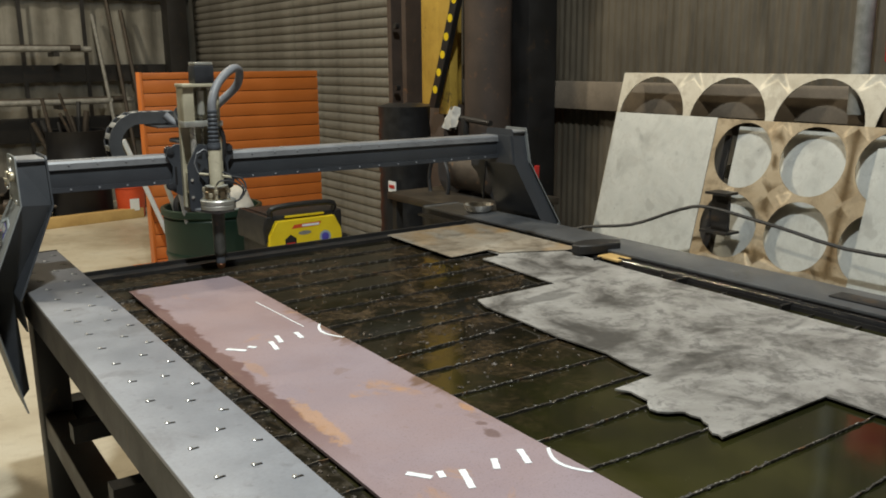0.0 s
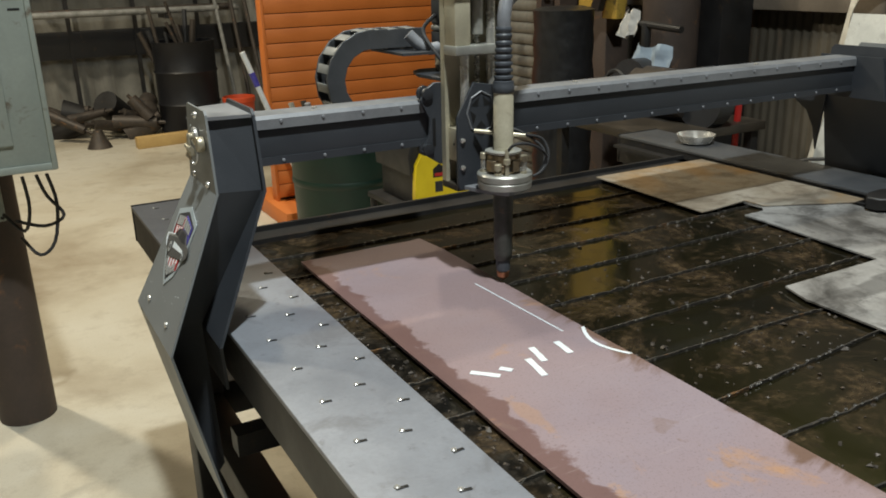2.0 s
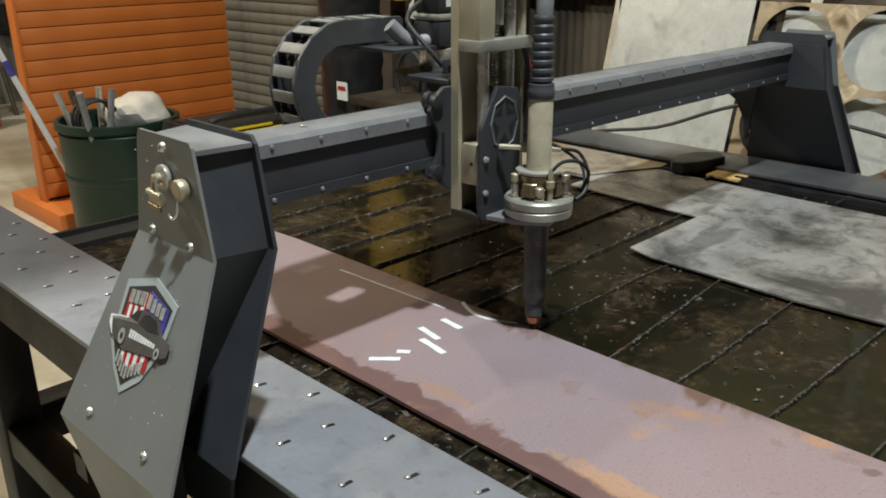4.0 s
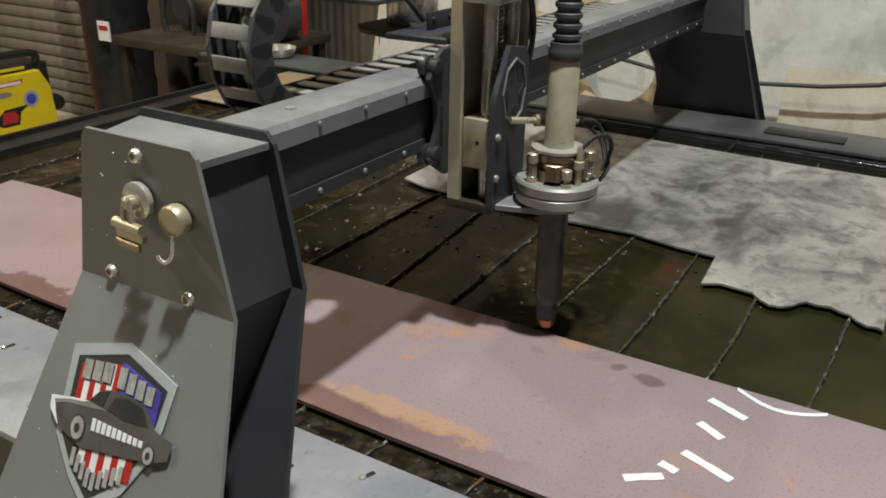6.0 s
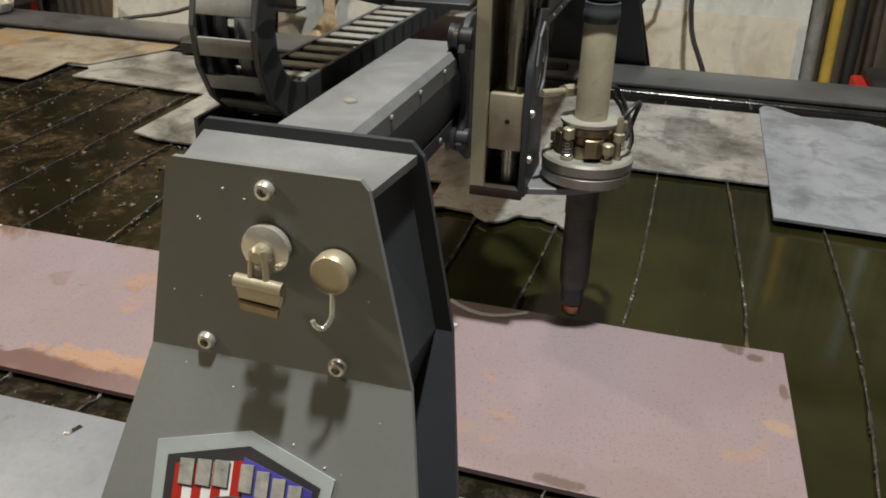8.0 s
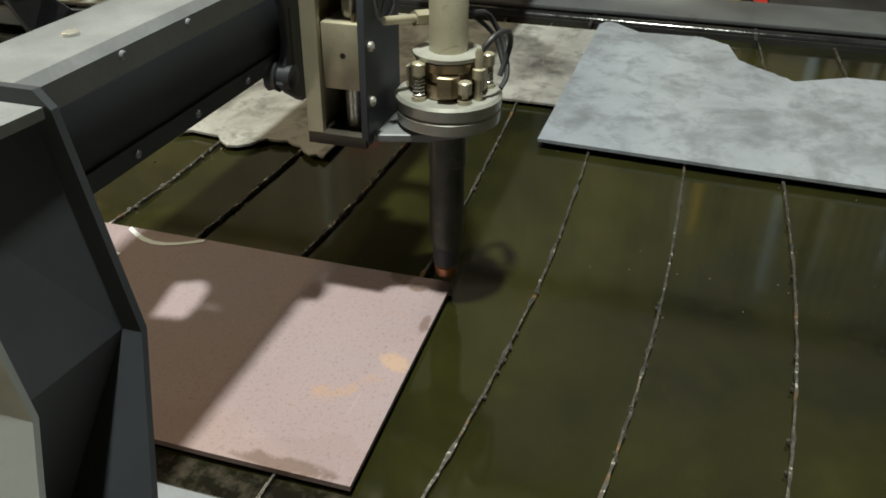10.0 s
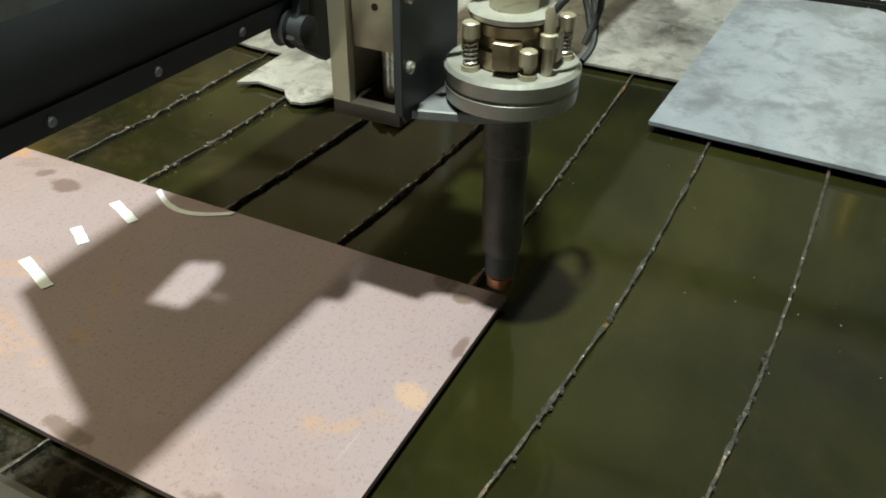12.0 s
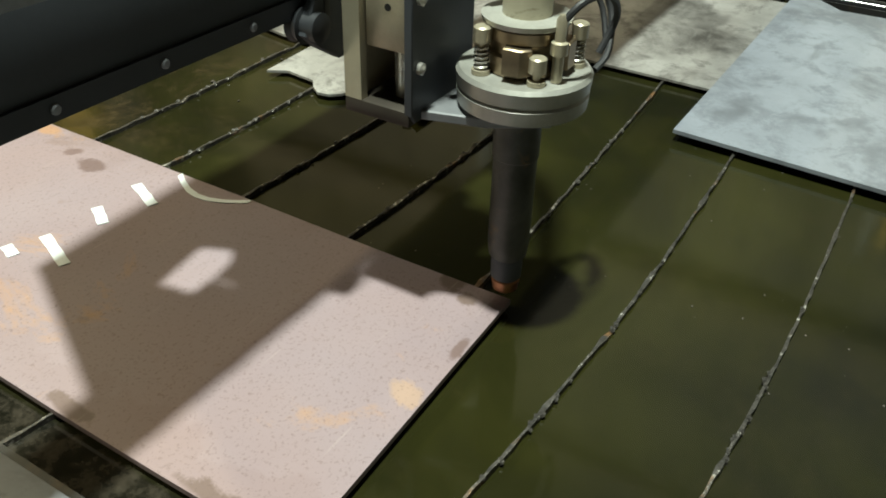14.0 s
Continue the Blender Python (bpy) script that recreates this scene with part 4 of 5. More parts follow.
def gantry():
    g = thing("gantry", "dark grey plasma gantry that spans the table with its torch", "cutting gantry")
    end_frame(g, lambda x: x)
    end_frame(g, lambda x: 2.056 - x)
    for y, z, x in ((0.1225, 1.2638, 0.1333), (0.171, 1.1545, 0.1332), (0.0815, 1.1525, 0.1332)):
        screw(x, y, z, 0.0062, g)
    for v, y in ((0.234, 0.194), (0.234, 0.052)):
        screw(0.1322 - 0.4245 * v, y, 1.145 - 0.9055 * v, 0.0055, g)
    rs = random.Random(21)
    dot = None
    for k in range(46):
        v = rs.uniform(-0.12, 0.25)
        y = 0.123 + rs.uniform(-0.45, 0.45) * (0.16 + 0.4 * max(0, v))
        p = (0.1323 - 0.4245 * v, y, 1.145 - 0.9055 * v) if v > 0 else (0.1331, y, 1.145 - v)
        if dot is None:
            bm = B()
            bmesh.ops.create_icosphere(bm, subdivisions=1, radius=0.0006)
            dot = part("spatter", bm, WHITE, g, "white paint speck")
            dot.location = p
        else:
            o = again(dot)
            o.location = p
            o.scale = [rs.uniform(0.5, 1.3)] * 3
    # badge on the sloped face
    up = Vector((0.1125, 0, 0.24)).normalized()
    nrm = Vector((-up.z, 0, up.x))
    base = Vector((0.1325, 0.128, 1.145)) - up * 0.116
    badge(g, lambda u, v, h: base + Vector((0, -u, 0)) + up * v + nrm * (0.0004 + h))
    # beam with its rail strips
    x0, x1 = 0.2135, 1.8425
    part("beam", box(B(), x0, x1, 0.1315, 0.189, 1.162, 1.236, 0.002), GUNMETAL, g, "dark grey square steel beam")
    cap = [(0.126, 1.226), (0.126, 1.243), (0.131, 1.2495), (0.19, 1.2495), (0.196, 1.243), (0.196, 1.226), (0.19, 1.226), (0.19, 1.2365), (0.1385, 1.2365), (0.1385, 1.226)]
    part("top_rail", slab(B(), cap, x0, x1, "x"), RAILCAP, g, "worn grey top rail")
    part("bottom_rail", slab(B(), [(0.129, 1.161), (0.129, 1.1755), (0.1395, 1.1755), (0.1395, 1.161)], x0, x1, "x"), GUNMETAL, g, "grey bottom rail strip")
    first = None
    for x in np.arange(0.281, 1.8, 0.0785):
        for y, z in ((0.126, 1.2385), (0.129, 1.168)):
            if first is None:
                first = part("rail_screw", lathe(B(), (0, 0, 0), [(0.0033, 0.0), (0.0031, -0.0012), (0.0022, -0.002), (0.0013, -0.002)], 14, "y"), HOSE, g)
                first.location = (x, y, z)
            else:
                again(first).location = (x, y, z)
    for x in (0.356, 0.95, 1.5):
        part("top_screw", lathe(B(), (x, 0.16, 1.2496), [(0.006, 0), (0.0058, 0.002), (0.003, 0.0035)], 16), CHROME, g)
    # cable tray behind the beam, with an opening near its end
    part("tray", slab(B(), [(0.355, 0.189), (0.512, 0.189), (0.512, 0.222), (0.487, 0.222), (0.482, 0.254), (0.54, 0.264), (0.552, 0.238), (0.54, 0.226), (0.514, 0.222), (0.514, 0.189), (1.815, 0.189), (1.815, 0.355), (0.437, 0.355)], 1.162, 1.168), GUNMETAL, g, "cable tray behind the beam")
    part("tray_lip", box(B(), 0.437, 1.815, 0.355, 0.359, 1.162, 1.19), GUNMETAL, g)
    # carriage
    before = set(g.children)
    plate = [(0.562, 1.152), (0.575, 1.14), (0.6, 1.124), (0.74, 1.124), (0.765, 1.14), (0.772, 1.162), (0.755, 1.186), (0.752, 1.215), (0.772, 1.245), (0.768, 1.268), (0.745, 1.282), (0.59, 1.282), (0.568, 1.268),
             (0.56, 1.25), (0.578, 1.215), (0.578, 1.185)]
    c = part("carriage", slab(B(), plate, 0.113, 0.1205, "y", 0.001), GUNMETAL, g, "dark grey carriage plate")
    for x, z in ((0.574, 1.262), (0.574, 1.156), (0.757, 1.262), (0.757, 1.156)):
        part("roller", lathe(B(), (x, 0.111, z), [(0.006, -0.004), (0.011, -0.003), (0.011, 0.009), (0.0145, 0.01), (0.0125, 0.015), (0.0145, 0.02), (0.005, 0.02)], 20, "y"), MOTOR, c)
    part("slot", box(B(), 0.584, 0.591, 0.1125, 0.114, 1.16, 1.215, 0.0004), BLACKPLASTIC, c)
    # drive motor on its bracket, over the beam
    part("bracket", slab(B(), [(0.605, 0.1205), (0.735, 0.1205), (0.742, 0.26), (0.73, 0.275), (0.64, 0.275), (0.618, 0.255), (0.6, 0.2)], 1.283, 1.29, "z", 0.001), GUNMETAL, g, "motor bracket plate")
    part("bracket", box(B(), 0.648, 0.742, 0.17, 0.174, 1.29, 1.312, 0.001), GUNMETAL, g)
    for x in (0.66, 0.7):
        part("bracket_screw", lathe(B(), (x, 0.17, 1.302), [(0.004, 0), (0.0038, -0.002), (0.002, -0.003)], 12, "y"), BLACKPLASTIC, g)
    cxm, cym = 0.69, 0.222
    m = part("drive_motor", lathe(B(), (cxm, cym, 1.29), [(0.033, 0.0), (0.034, 0.002), (0.034, 0.034), (0.03, 0.036)], 32), CHROME, g, "motor with bright steel ring")
    for zz, hh, half, mat in ((1.326, 0.042, 0.031, MOTOR), (1.368, 0.012, 0.0315, ALU), (1.38, 0.05, 0.0305, MOTOR), (1.43, 0.012, 0.0315, ALU)):
        part("motor_body", box(B(), cxm - half, cxm + half, cym - half, cym + half, zz, zz + hh, 0.005), mat, m)
    part("motor_label", box(B(), cxm - 0.016, cxm + 0.008, cym - 0.0312, cym - 0.0302, 1.39, 1.412), WHITE, m)
    part("motor_lead", tube(B(), [(cxm - 0.03, 0.23, 1.4), (cxm - 0.055, 0.24, 1.37), (cxm - 0.05, 0.2, 1.33), (cxm - 0.03, 0.185, 1.3)], 0.004), RUBBER, m)
    # lifter: thick back profile, shafts, screw, nut block, plates
    z = part("lifter", slab(B(), [(0.612, 0.092), (0.62, 0.092), (0.622, 0.098), (0.716, 0.098), (0.718, 0.06), (0.726, 0.06), (0.726, 0.1075), (0.612, 0.1075)], 1.092, 1.452, "z"), IVORY, g, "pale aluminium lifter profile")
    z.location = (-0.008, 0.005, 0)
    part("foot_plate", box(B(), 0.612, 0.728, 0.048, 0.1078, 1.08, 1.092, 0.001), BRONZED, z)
    part("mid_plate", box(B(), 0.61, 0.728, 0.044, 0.092, 1.335, 1.352, 0.002), ALU, z)
    part("side_block", box(B(), 0.612, 0.645, 0.05, 0.0915, 1.352, 1.452, 0.002), IVORY, z)
    part("top_plate", box(B(), 0.608, 0.73, 0.04, 0.1085, 1.452, 1.462, 0.002), IVORY, z)
    for x in (0.642, 0.7):
        part("shaft", rod(B(), (x, 0.07, 1.083), (x, 0.07, 1.452), 0.009, seg=20), CHROME, z)
    part("lead_screw", tube(B(), [(0.672 + 0.0042 * math.cos(1.2 * k), 0.074 + 0.0042 * math.sin(1.2 * k), 1.085 + 0.00104 * k) for k in range(352)], 0.0022, 5, 1), CHROME, z)
    part("coupling", rod(B(), (0.672, 0.072, 1.37), (0.672, 0.072, 1.44), 0.011), ALU, z)
    blk = part("nut_block", box(B(), 0.618, 0.715, 0.053, 0.091, 1.135, 1.198, 0.002), NICKEL, z, "bright nut block")
    part("pin_hole", lathe(B(), (0.618, 0.07, 1.168), [(0.0028, 0.001), (0.0028, -0.0006), (0.001, -0.0004)], 12, "x"), BLACKPLASTIC, blk)
    for x in (0.626, 0.664, 0.705):
        part("stud", rod(B(), (x, 0.06, 1.198), (x, 0.06, 1.205), 0.0035, seg=10), BRASS, blk)
    mt = part("lifter_motor", box(B(), 0.64, 0.7, 0.045, 0.105, 1.462, 1.515, 0.005), MOTOR, g, "black stepper motor")
    part("motor_lid", box(B(), 0.642, 0.698, 0.047, 0.103, 1.515, 1.524, 0.003), ALU, mt)
    # torch bracket with its cut-out star
    br = [(0.604, 1.09), (0.609, 1.083), (0.69, 1.083), (0.694, 1.1), (0.694, 1.262), (0.684, 1.278), (0.64, 1.285), (0.609, 1.232), (0.604, 1.22)]
    b = part("torch_bracket", slab(B(), br, 0.05, 0.0575, "y", 0.0008), GUNMETAL, g, "dark grey torch bracket plate")
    for k in range(5):
        a0, a1 = math.pi / 2 + k * 2 * math.pi / 5, math.pi / 2 + (k + 1) * 2 * math.pi / 5
        cx, cz = 0.655, 1.228
        tri = [(cx + 0.9 * r * math.cos(a), cz + 1.15 * r * math.sin(a)) for r, a in ((0.027, a0 + 0.16), (0.027, a1 - 0.16), (0.013, (a0 + a1) / 2))]
        part("cut_out", slab(B(), tri, 0.0494, 0.0506, "y"), BLACKPLASTIC, b)
    ring = [(0.655 + 0.031 * math.cos(a), 1.228 + 0.04 * math.sin(a)) for a in np.arange(0, 6.28, 0.785)]
    for p, q in zip(ring, ring[1:] + ring[:1]):
        part("rib", tube(B(), [(p[0], 0.0495, p[1]), (q[0], 0.0495, q[1])], 0.0016, 6, 1), RAILCAP, b)
    for x, zz in ((0.614, 1.178), (0.614, 1.126)):
        part("bracket_screw", lathe(B(), (x, 0.05, zz), [(0.005, 0), (0.0048, -0.003), (0.002, -0.0045)], 14, "y"), CHROME, b)
    part("bracket_arm", slab(B(), [(0.615, 0.057), (0.692, 0.057), (0.72, 0.02), (0.715, -0.02), (0.66, -0.04), (0.632, 0.0)], 1.083, 1.091, "z", 0.001), RAILCAP, b, "grey clamp arm")
    # torch
    X = 0.672
    t = part("torch", lathe(B(), (X, 0, 0), [(0.012, 0.945), (0.0165, 0.95), (0.018, 0.962), (0.018, 1.045), (0.019, 1.046), (0.019, 1.084)], 30), TORCHTUBE, g, "scorched steel torch tube")
    part("insulator", lathe(B(), (X, 0, 0), [(0.0115, 0.924), (0.0135, 0.926), (0.0142, 0.95), (0.0125, 0.956)], 26), BOOT, t, "dark blue insulator ring")
    part("nozzle", lathe(B(), (X, 0, 0), [(0.003, 0.9055), (0.007, 0.909), (0.0115, 0.913), (0.0128, 0.923), (0.0115, 0.925)], 24), COPPER, t, "copper nozzle")
    fl = part("flange", lathe(B(), (X + 0.003, 0, 0), [(0.046, 1.0915), (0.0505, 1.093), (0.0515, 1.104), (0.0495, 1.106), (0.0515, 1.1075), (0.0525, 1.118), (0.05, 1.121), (0.025, 1.1215)], 44), ALU, g, "round aluminium breakaway flange")
    for a, r, tall in ((0.5, 0.0055, 0.034), (1.5, 0.005, 0.02), (2.62, 0.0062, 0.036), (3.82, 0.006, 0.021), (5.25, 0.006, 0.034)):
        px, py = X + 0.003 + 0.039 * math.cos(a), 0.039 * math.sin(a)
        s = part("spring_bolt", lathe(B(), (px, py, 1.1215), [(r * 1.15, 0), (r * 1.15, 0.0035), (r * 0.55, 0.004), (r * 0.55, tall - 0.012), (r * 1.1, tall - 0.0115), (r * 1.1, tall - 0.001), (r * 0.9, tall)], 16), NICKEL, fl)
        if tall > 0.03:
            part("spring", tube(B(), [(px + 0.0052 * math.cos(j * 0.9), py + 0.0052 * math.sin(j * 0.9), 1.1255 + 0.0005 * j) for j in range(36)], 0.0011, 5, 1), CHROME, s)
    part("collar", lathe(B(), (X, 0, 0), [(0.029, 1.1215), (0.03, 1.124), (0.03, 1.136), (0.027, 1.138), (0.027, 1.146), (0.031, 1.148), (0.031, 1.156), (0.022, 1.1585)], 32), BRASS, g, "stained brass collar")
    for a in (0.35, 1.75, 3.4, 4.9):
        c, n = math.cos(a), math.sin(a)
        ring = [(X + r * c - w * n, r * n + w * c) for r, w in ((0.024, -0.009), (0.036, -0.009), (0.038, 0.004), (0.033, 0.012), (0.024, 0.01))]
        part("clamp_lug", slab(B(), ring, 1.126, 1.147, "z", 0.001), BRASS, g)
    part("collar_ring", lathe(B(), (X, 0, 0), [(0.0185, 1.1575), (0.033, 1.158), (0.034, 1.162), (0.0185, 1.1625)], 32), ALU, g, "bright collar ring")
    part("window", box(B(), X - 0.012, X + 0.012, -0.0312, -0.026, 1.126, 1.135, 0.001), BLACKPLASTIC, g)
    part("sleeve", lathe(B(), (X, 0, 0), [(0.0184, 1.1585), (0.0184, 1.16), (0.0184, 1.266), (0.0175, 1.2685)], 30), TORCHWHITE, g, "cream torch sleeve")
    prof = [(0.0185, 1.268), (0.0198, 1.27), (0.0198, 1.28), (0.0188, 1.282), (0.0188, 1.289), (0.016, 1.29)]
    zz = 1.29
    while zz < 1.375:
        prof += [(0.0135, zz + 0.001), (0.0175 - (zz - 1.288) * 0.03, zz + 0.004), (0.0175 - (zz - 1.288) * 0.03, zz + 0.008), (0.0135, zz + 0.0105)]
        zz += 0.012
    part("boot", lathe(B(), (X, 0, 0), prof, 28), BOOT, g, "ribbed blue-grey strain relief boot")
    part("torch_lead", tube(B(), [(X, 0, 1.37), (X + 0.002, 0.0, 1.41), (X + 0.03, 0.02, 1.46), (X + 0.085, 0.05, 1.5), (X + 0.125, 0.09, 1.495), (X + 0.13, 0.13, 1.45), (X + 0.09, 0.17, 1.4), (X + 0.05, 0.2, 1.36), (X - 0.02, 0.24, 1.33), (X - 0.06, 0.26, 1.36)], 0.0125, 12), HOSE, g, "grey torch lead")
    # sensor and small leads
    part("sensor", rod(B(), (0.636, 0.044, 1.196), (0.715, -0.012, 1.187), 0.0042), NICKEL, g, "slim steel proximity sensor")
    part("sensor_nut", rod(B(), (0.664, 0.024, 1.193), (0.677, 0.015, 1.1915), 0.0075, seg=6), NICKEL, g)
    part("sensor_lead", tube(B(), [(0.715, -0.012, 1.187), (0.745, -0.02, 1.178), (0.75, -0.035, 1.15), (0.73, -0.045, 1.125), (0.71, -0.043, 1.115)], 0.0028, 8), RUBBER, g)
    part("sensor_lead", tube(B(), [(0.658, -0.034, 1.165), (0.67, -0.045, 1.18), (0.705, -0.05, 1.175), (0.738, -0.045, 1.15), (0.728, -0.038, 1.122)], 0.0028, 8), RUBBER, g)
    part("sensor_lead", tube(B(), [(0.69, 0.02, 1.2), (0.715, 0.0, 1.19), (0.745, -0.025, 1.16), (0.735, -0.04, 1.13)], 0.0025, 8), RUBBER, g)
    part("probe", lathe(B(), (0.658, -0.034, 1.1215), [(0.0042, 0), (0.0042, 0.02), (0.0065, 0.021), (0.0065, 0.03), (0.004, 0.031), (0.004, 0.046), (0.002, 0.05)], 14), NICKEL, g)
    part("lifter_lead", tube(B(), [(0.706, 0.06, 1.34), (0.722, 0.06, 1.29), (0.72, 0.07, 1.22), (0.73, 0.09, 1.2)], 0.004, 8), RUBBER, g)
    part("lifter_lead", tube(B(), [(0.712, 0.07, 1.35), (0.73, 0.07, 1.3), (0.732, 0.08, 1.24)], 0.0032, 8), RUBBER, g)
    torch_set = {"torch", "flange", "collar", "collar_ring", "clamp_lug", "window", "sleeve", "boot", "torch_lead", "probe", "sensor_lead"}
    for ob in set(g.children) - before:
        ob.location += Vector((-0.0125, -0.006, 0.003)) if ob.name.split(".")[0] in torch_set else Vector((-0.0075, 0.003, 0.0))
    # cable chain: out from the motor, round the bend, then back along the tray
    C = part("cable_chain", box(B(), 0.56, 0.69, 0.2, 0.351, 1.326, 1.331), GUNMETAL, g, "dark plastic cable chain with grey bars")
    R = 0.08
    cx, cz = 0.532, 1.274
    path = []
    for k in range(3):
        path.append((0.63 - 0.04 * k, cz + R, math.pi))
    n = 8
    for k in range(n):
        a = math.pi / 2 + (k + 0.3) * math.pi / n
        path.append((cx + R * math.cos(a), cz + R * math.sin(a), a + math.pi / 2))
    for k in range(29):
        path.append((cx + 0.02 + 0.04 * k, cz - R, 0.0))
    mesh = {}
    for i, (x, zc, a) in enumerate(path):
        if i == 0:
            outl = [(-0.024, -0.013), (-0.018, -0.019), (0.02, -0.019), (0.026, -0.012), (0.026, 0.012), (0.02, 0.019), (-0.018, 0.019), (-0.024, 0.013)]
            ln = part("side_plate", slab(B(), outl, 0.281, 0.2875, "y", 0.001), CHAINSIDE, C)
            ln2 = part("side_plate", slab(B(), outl, 0.3445, 0.351, "y", 0.001), CHAINSIDE, C)
            bars = part("cross_bar", box(B(), -0.009, 0.009, 0.2875, 0.3445, 0.015, 0.0185, 0.001), CHAINBAR, C)
            bars2 = part("cross_bar", box(B(), -0.009, 0.009, 0.2875, 0.3445, -0.0185, -0.015, 0.001), CHAINBAR, C)
        else:
            ln, bars, ln2, bars2 = again(ln), again(bars), again(ln2), again(bars2)
        for o in (ln, bars, ln2, bars2):
            o.location = (x, 0, zc)
            o.rotation_euler = (0, -a, 0)
    cable = [(p[0], 0.305, p[1]) for p in path[:14]]
    part("cable", tube(B(), cable, 0.009, 8, 2), HOSE, C)
    part("cable", tube(B(), [(x, 0.329, zz) for x, _, zz in cable], 0.007, 8, 2), RUBBER, C)
    return g


def magnet_clip():
    t = thing("magnetic_clip", "nickel bulldog clip on a round magnet, stuck on the gantry cover", "clip")
    part("magnet", lathe(B(), (0.1312, 0.122, 1.229), [(0.0148, 0.0), (0.0155, -0.002), (0.015, -0.005), (0.011, -0.007), (0.004, -0.0075)], 32, "x"), CHROME, t)
    part("jaw", slab(B(), [(0.108, 1.211), (0.136, 1.213), (0.137, 1.206), (0.1355, 1.2), (0.109, 1.198), (0.107, 1.205)], 0.1148, 0.1228, "x", 0.0015), NICKEL, t)
    part("jaw_roll", rod(B(), (0.1163, 0.107, 1.2105), (0.1163, 0.137, 1.2125), 0.0042, seg=16), NICKEL, t)
    part("lip", slab(B(), [(0.1095, 1.1985), (0.135, 1.2005), (0.134, 1.194), (0.1105, 1.192)], 0.1128, 0.1173, "x", 0.001), BRASS, t)
    for dy in (-0.005, 0.005):
        part("lever", tube(B(), [(0.1163, 0.122 + dy, 1.211), (0.1168, 0.122 + dy * 0.9, 1.222), (0.1178, 0.122 + dy * 0.6, 1.233)], 0.002, 8), NICKEL, t)
    part("rivet", lathe(B(), (0.1208, 0.122, 1.229), [(0.0058, 0.004), (0.0062, -0.003), (0.0035, -0.0055)], 18, "x"), NICKEL, t)
    return t


def magnet_hook():
    t = thing("magnetic_hook", "round nickel magnet with a wire hook, stuck on the gantry cover", "hook")
    part("magnet", lathe(B(), (0.1312, 0.0795, 1.222), [(0.0122, 0.0), (0.0128, -0.002), (0.0128, -0.009), (0.0115, -0.0112), (0.0105, -0.0106), (0.006, -0.0106)], 32, "x"), NICKEL, t)
    part("hook", tube(B(), [(0.121, 0.0785, 1.2110), (0.1195, 0.0780, 1.2040), (0.118, 0.0785, 1.1960), (0.115, 0.0820, 1.1905), (0.113, 0.0860, 1.1925), (0.1125, 0.0875, 1.1960)], 0.0016, 8), CHROME, t)
    return t


GANTRY = gantry()
CLIP = magnet_clip()
HOOK = magnet_hook()


# ---- the hall around ----
def power_cabinet():
    t = thing("power_cabinet", "grey-green steel electrical cabinet on a rusty post", "electrical cabinet")
    x0, x1, y0, y1, z0, z1 = -0.475, -0.005, 4.12, 4.36, 0.938, 2.05
    part("body", box(B(), x0, x1, y0, y1, z0, z1, 0.008), CABINET, t)
    d = part("door", box(B(), -0.305, -0.11, y0 - 0.009, y0, z0 + 0.082, z1 - 0.03, 0.003), CABINET, t, "worn cabinet door")
    part("lip", box(B(), x0 + 0.0, x1, y0 - 0.008, y0, z0 - 0.002, z0 + 0.02, 0.003), CABINET, t)
    part("lip", box(B(), x1 - 0.012, x1 + 0.004, y0 - 0.012, y0 + 0.02, z0, z1, 0.003), CABINET, t)
    part("latch", box(B(), -0.172, -0.122, y0 - 0.018, y0 - 0.009, 1.39, 1.418, 0.003), BLACKPLASTIC, d, "black latch")
    for z in (1.12, 1.42, 1.78):
        part("hinge", rod(B(), (-0.309, y0 - 0.006, z - 0.025), (-0.309, y0 - 0.006, z + 0.025), 0.006), CABINET, d)
    for k in range(4):
        part("mark", box(B(), x1 - 0.068 + 0.012 * (k % 2), x1 - 0.025, y0 - 0.0012, y0 - 0.0002, 1.49 - 0.03 * k, 1.496 - 0.03 * k), BLACKPLASTIC, t)
    part("post", rod(B(), (-0.215, 4.46, 0), (-0.215, 4.46, 2.3), 0.094, seg=36), RUSTPIPE, t, "rusty round steel post")
    j = part("junction_box", box(B(), -0.265, -0.165, 4.335, 4.372, 0.745, 0.855, 0.004), CABINET, t, "small grey junction box")
    for a in (-0.255, -0.175):
        for z in (0.757, 0.843):
            part("screw", lathe(B(), (a, 4.335, z), [(0.006, 0), (0.004, -0.003), (0.002, -0.003)], 10, "y"), BLACKSTEEL, j)
    for pts in ([(-0.42, 4.25, 0.9), (-0.43, 4.25, 0.76), (-0.36, 4.26, 0.66), (-0.25, 4.3, 0.66), (-0.19, 4.33, 0.75)],
                [(-0.1, 4.25, 0.9), (-0.095, 4.25, 0.8), (-0.12, 4.27, 0.72), (-0.17, 4.33, 0.77)],
                [(-0.03, 4.25, 0.9), (-0.015, 4.25, 0.8), (-0.04, 4.24, 0.68), (-0.09, 4.25, 0.64), (-0.13, 4.34, 0.68)],
                [(-0.06, 4.25, 0.9), (-0.04, 4.25, 0.83), (0.0, 4.25, 0.76), (-0.06, 4.26, 0.73), (-0.14, 4.3, 0.75)]):
        part("cable", tube(B(), pts, 0.0055, 8), RUBBER, t, "black cable")


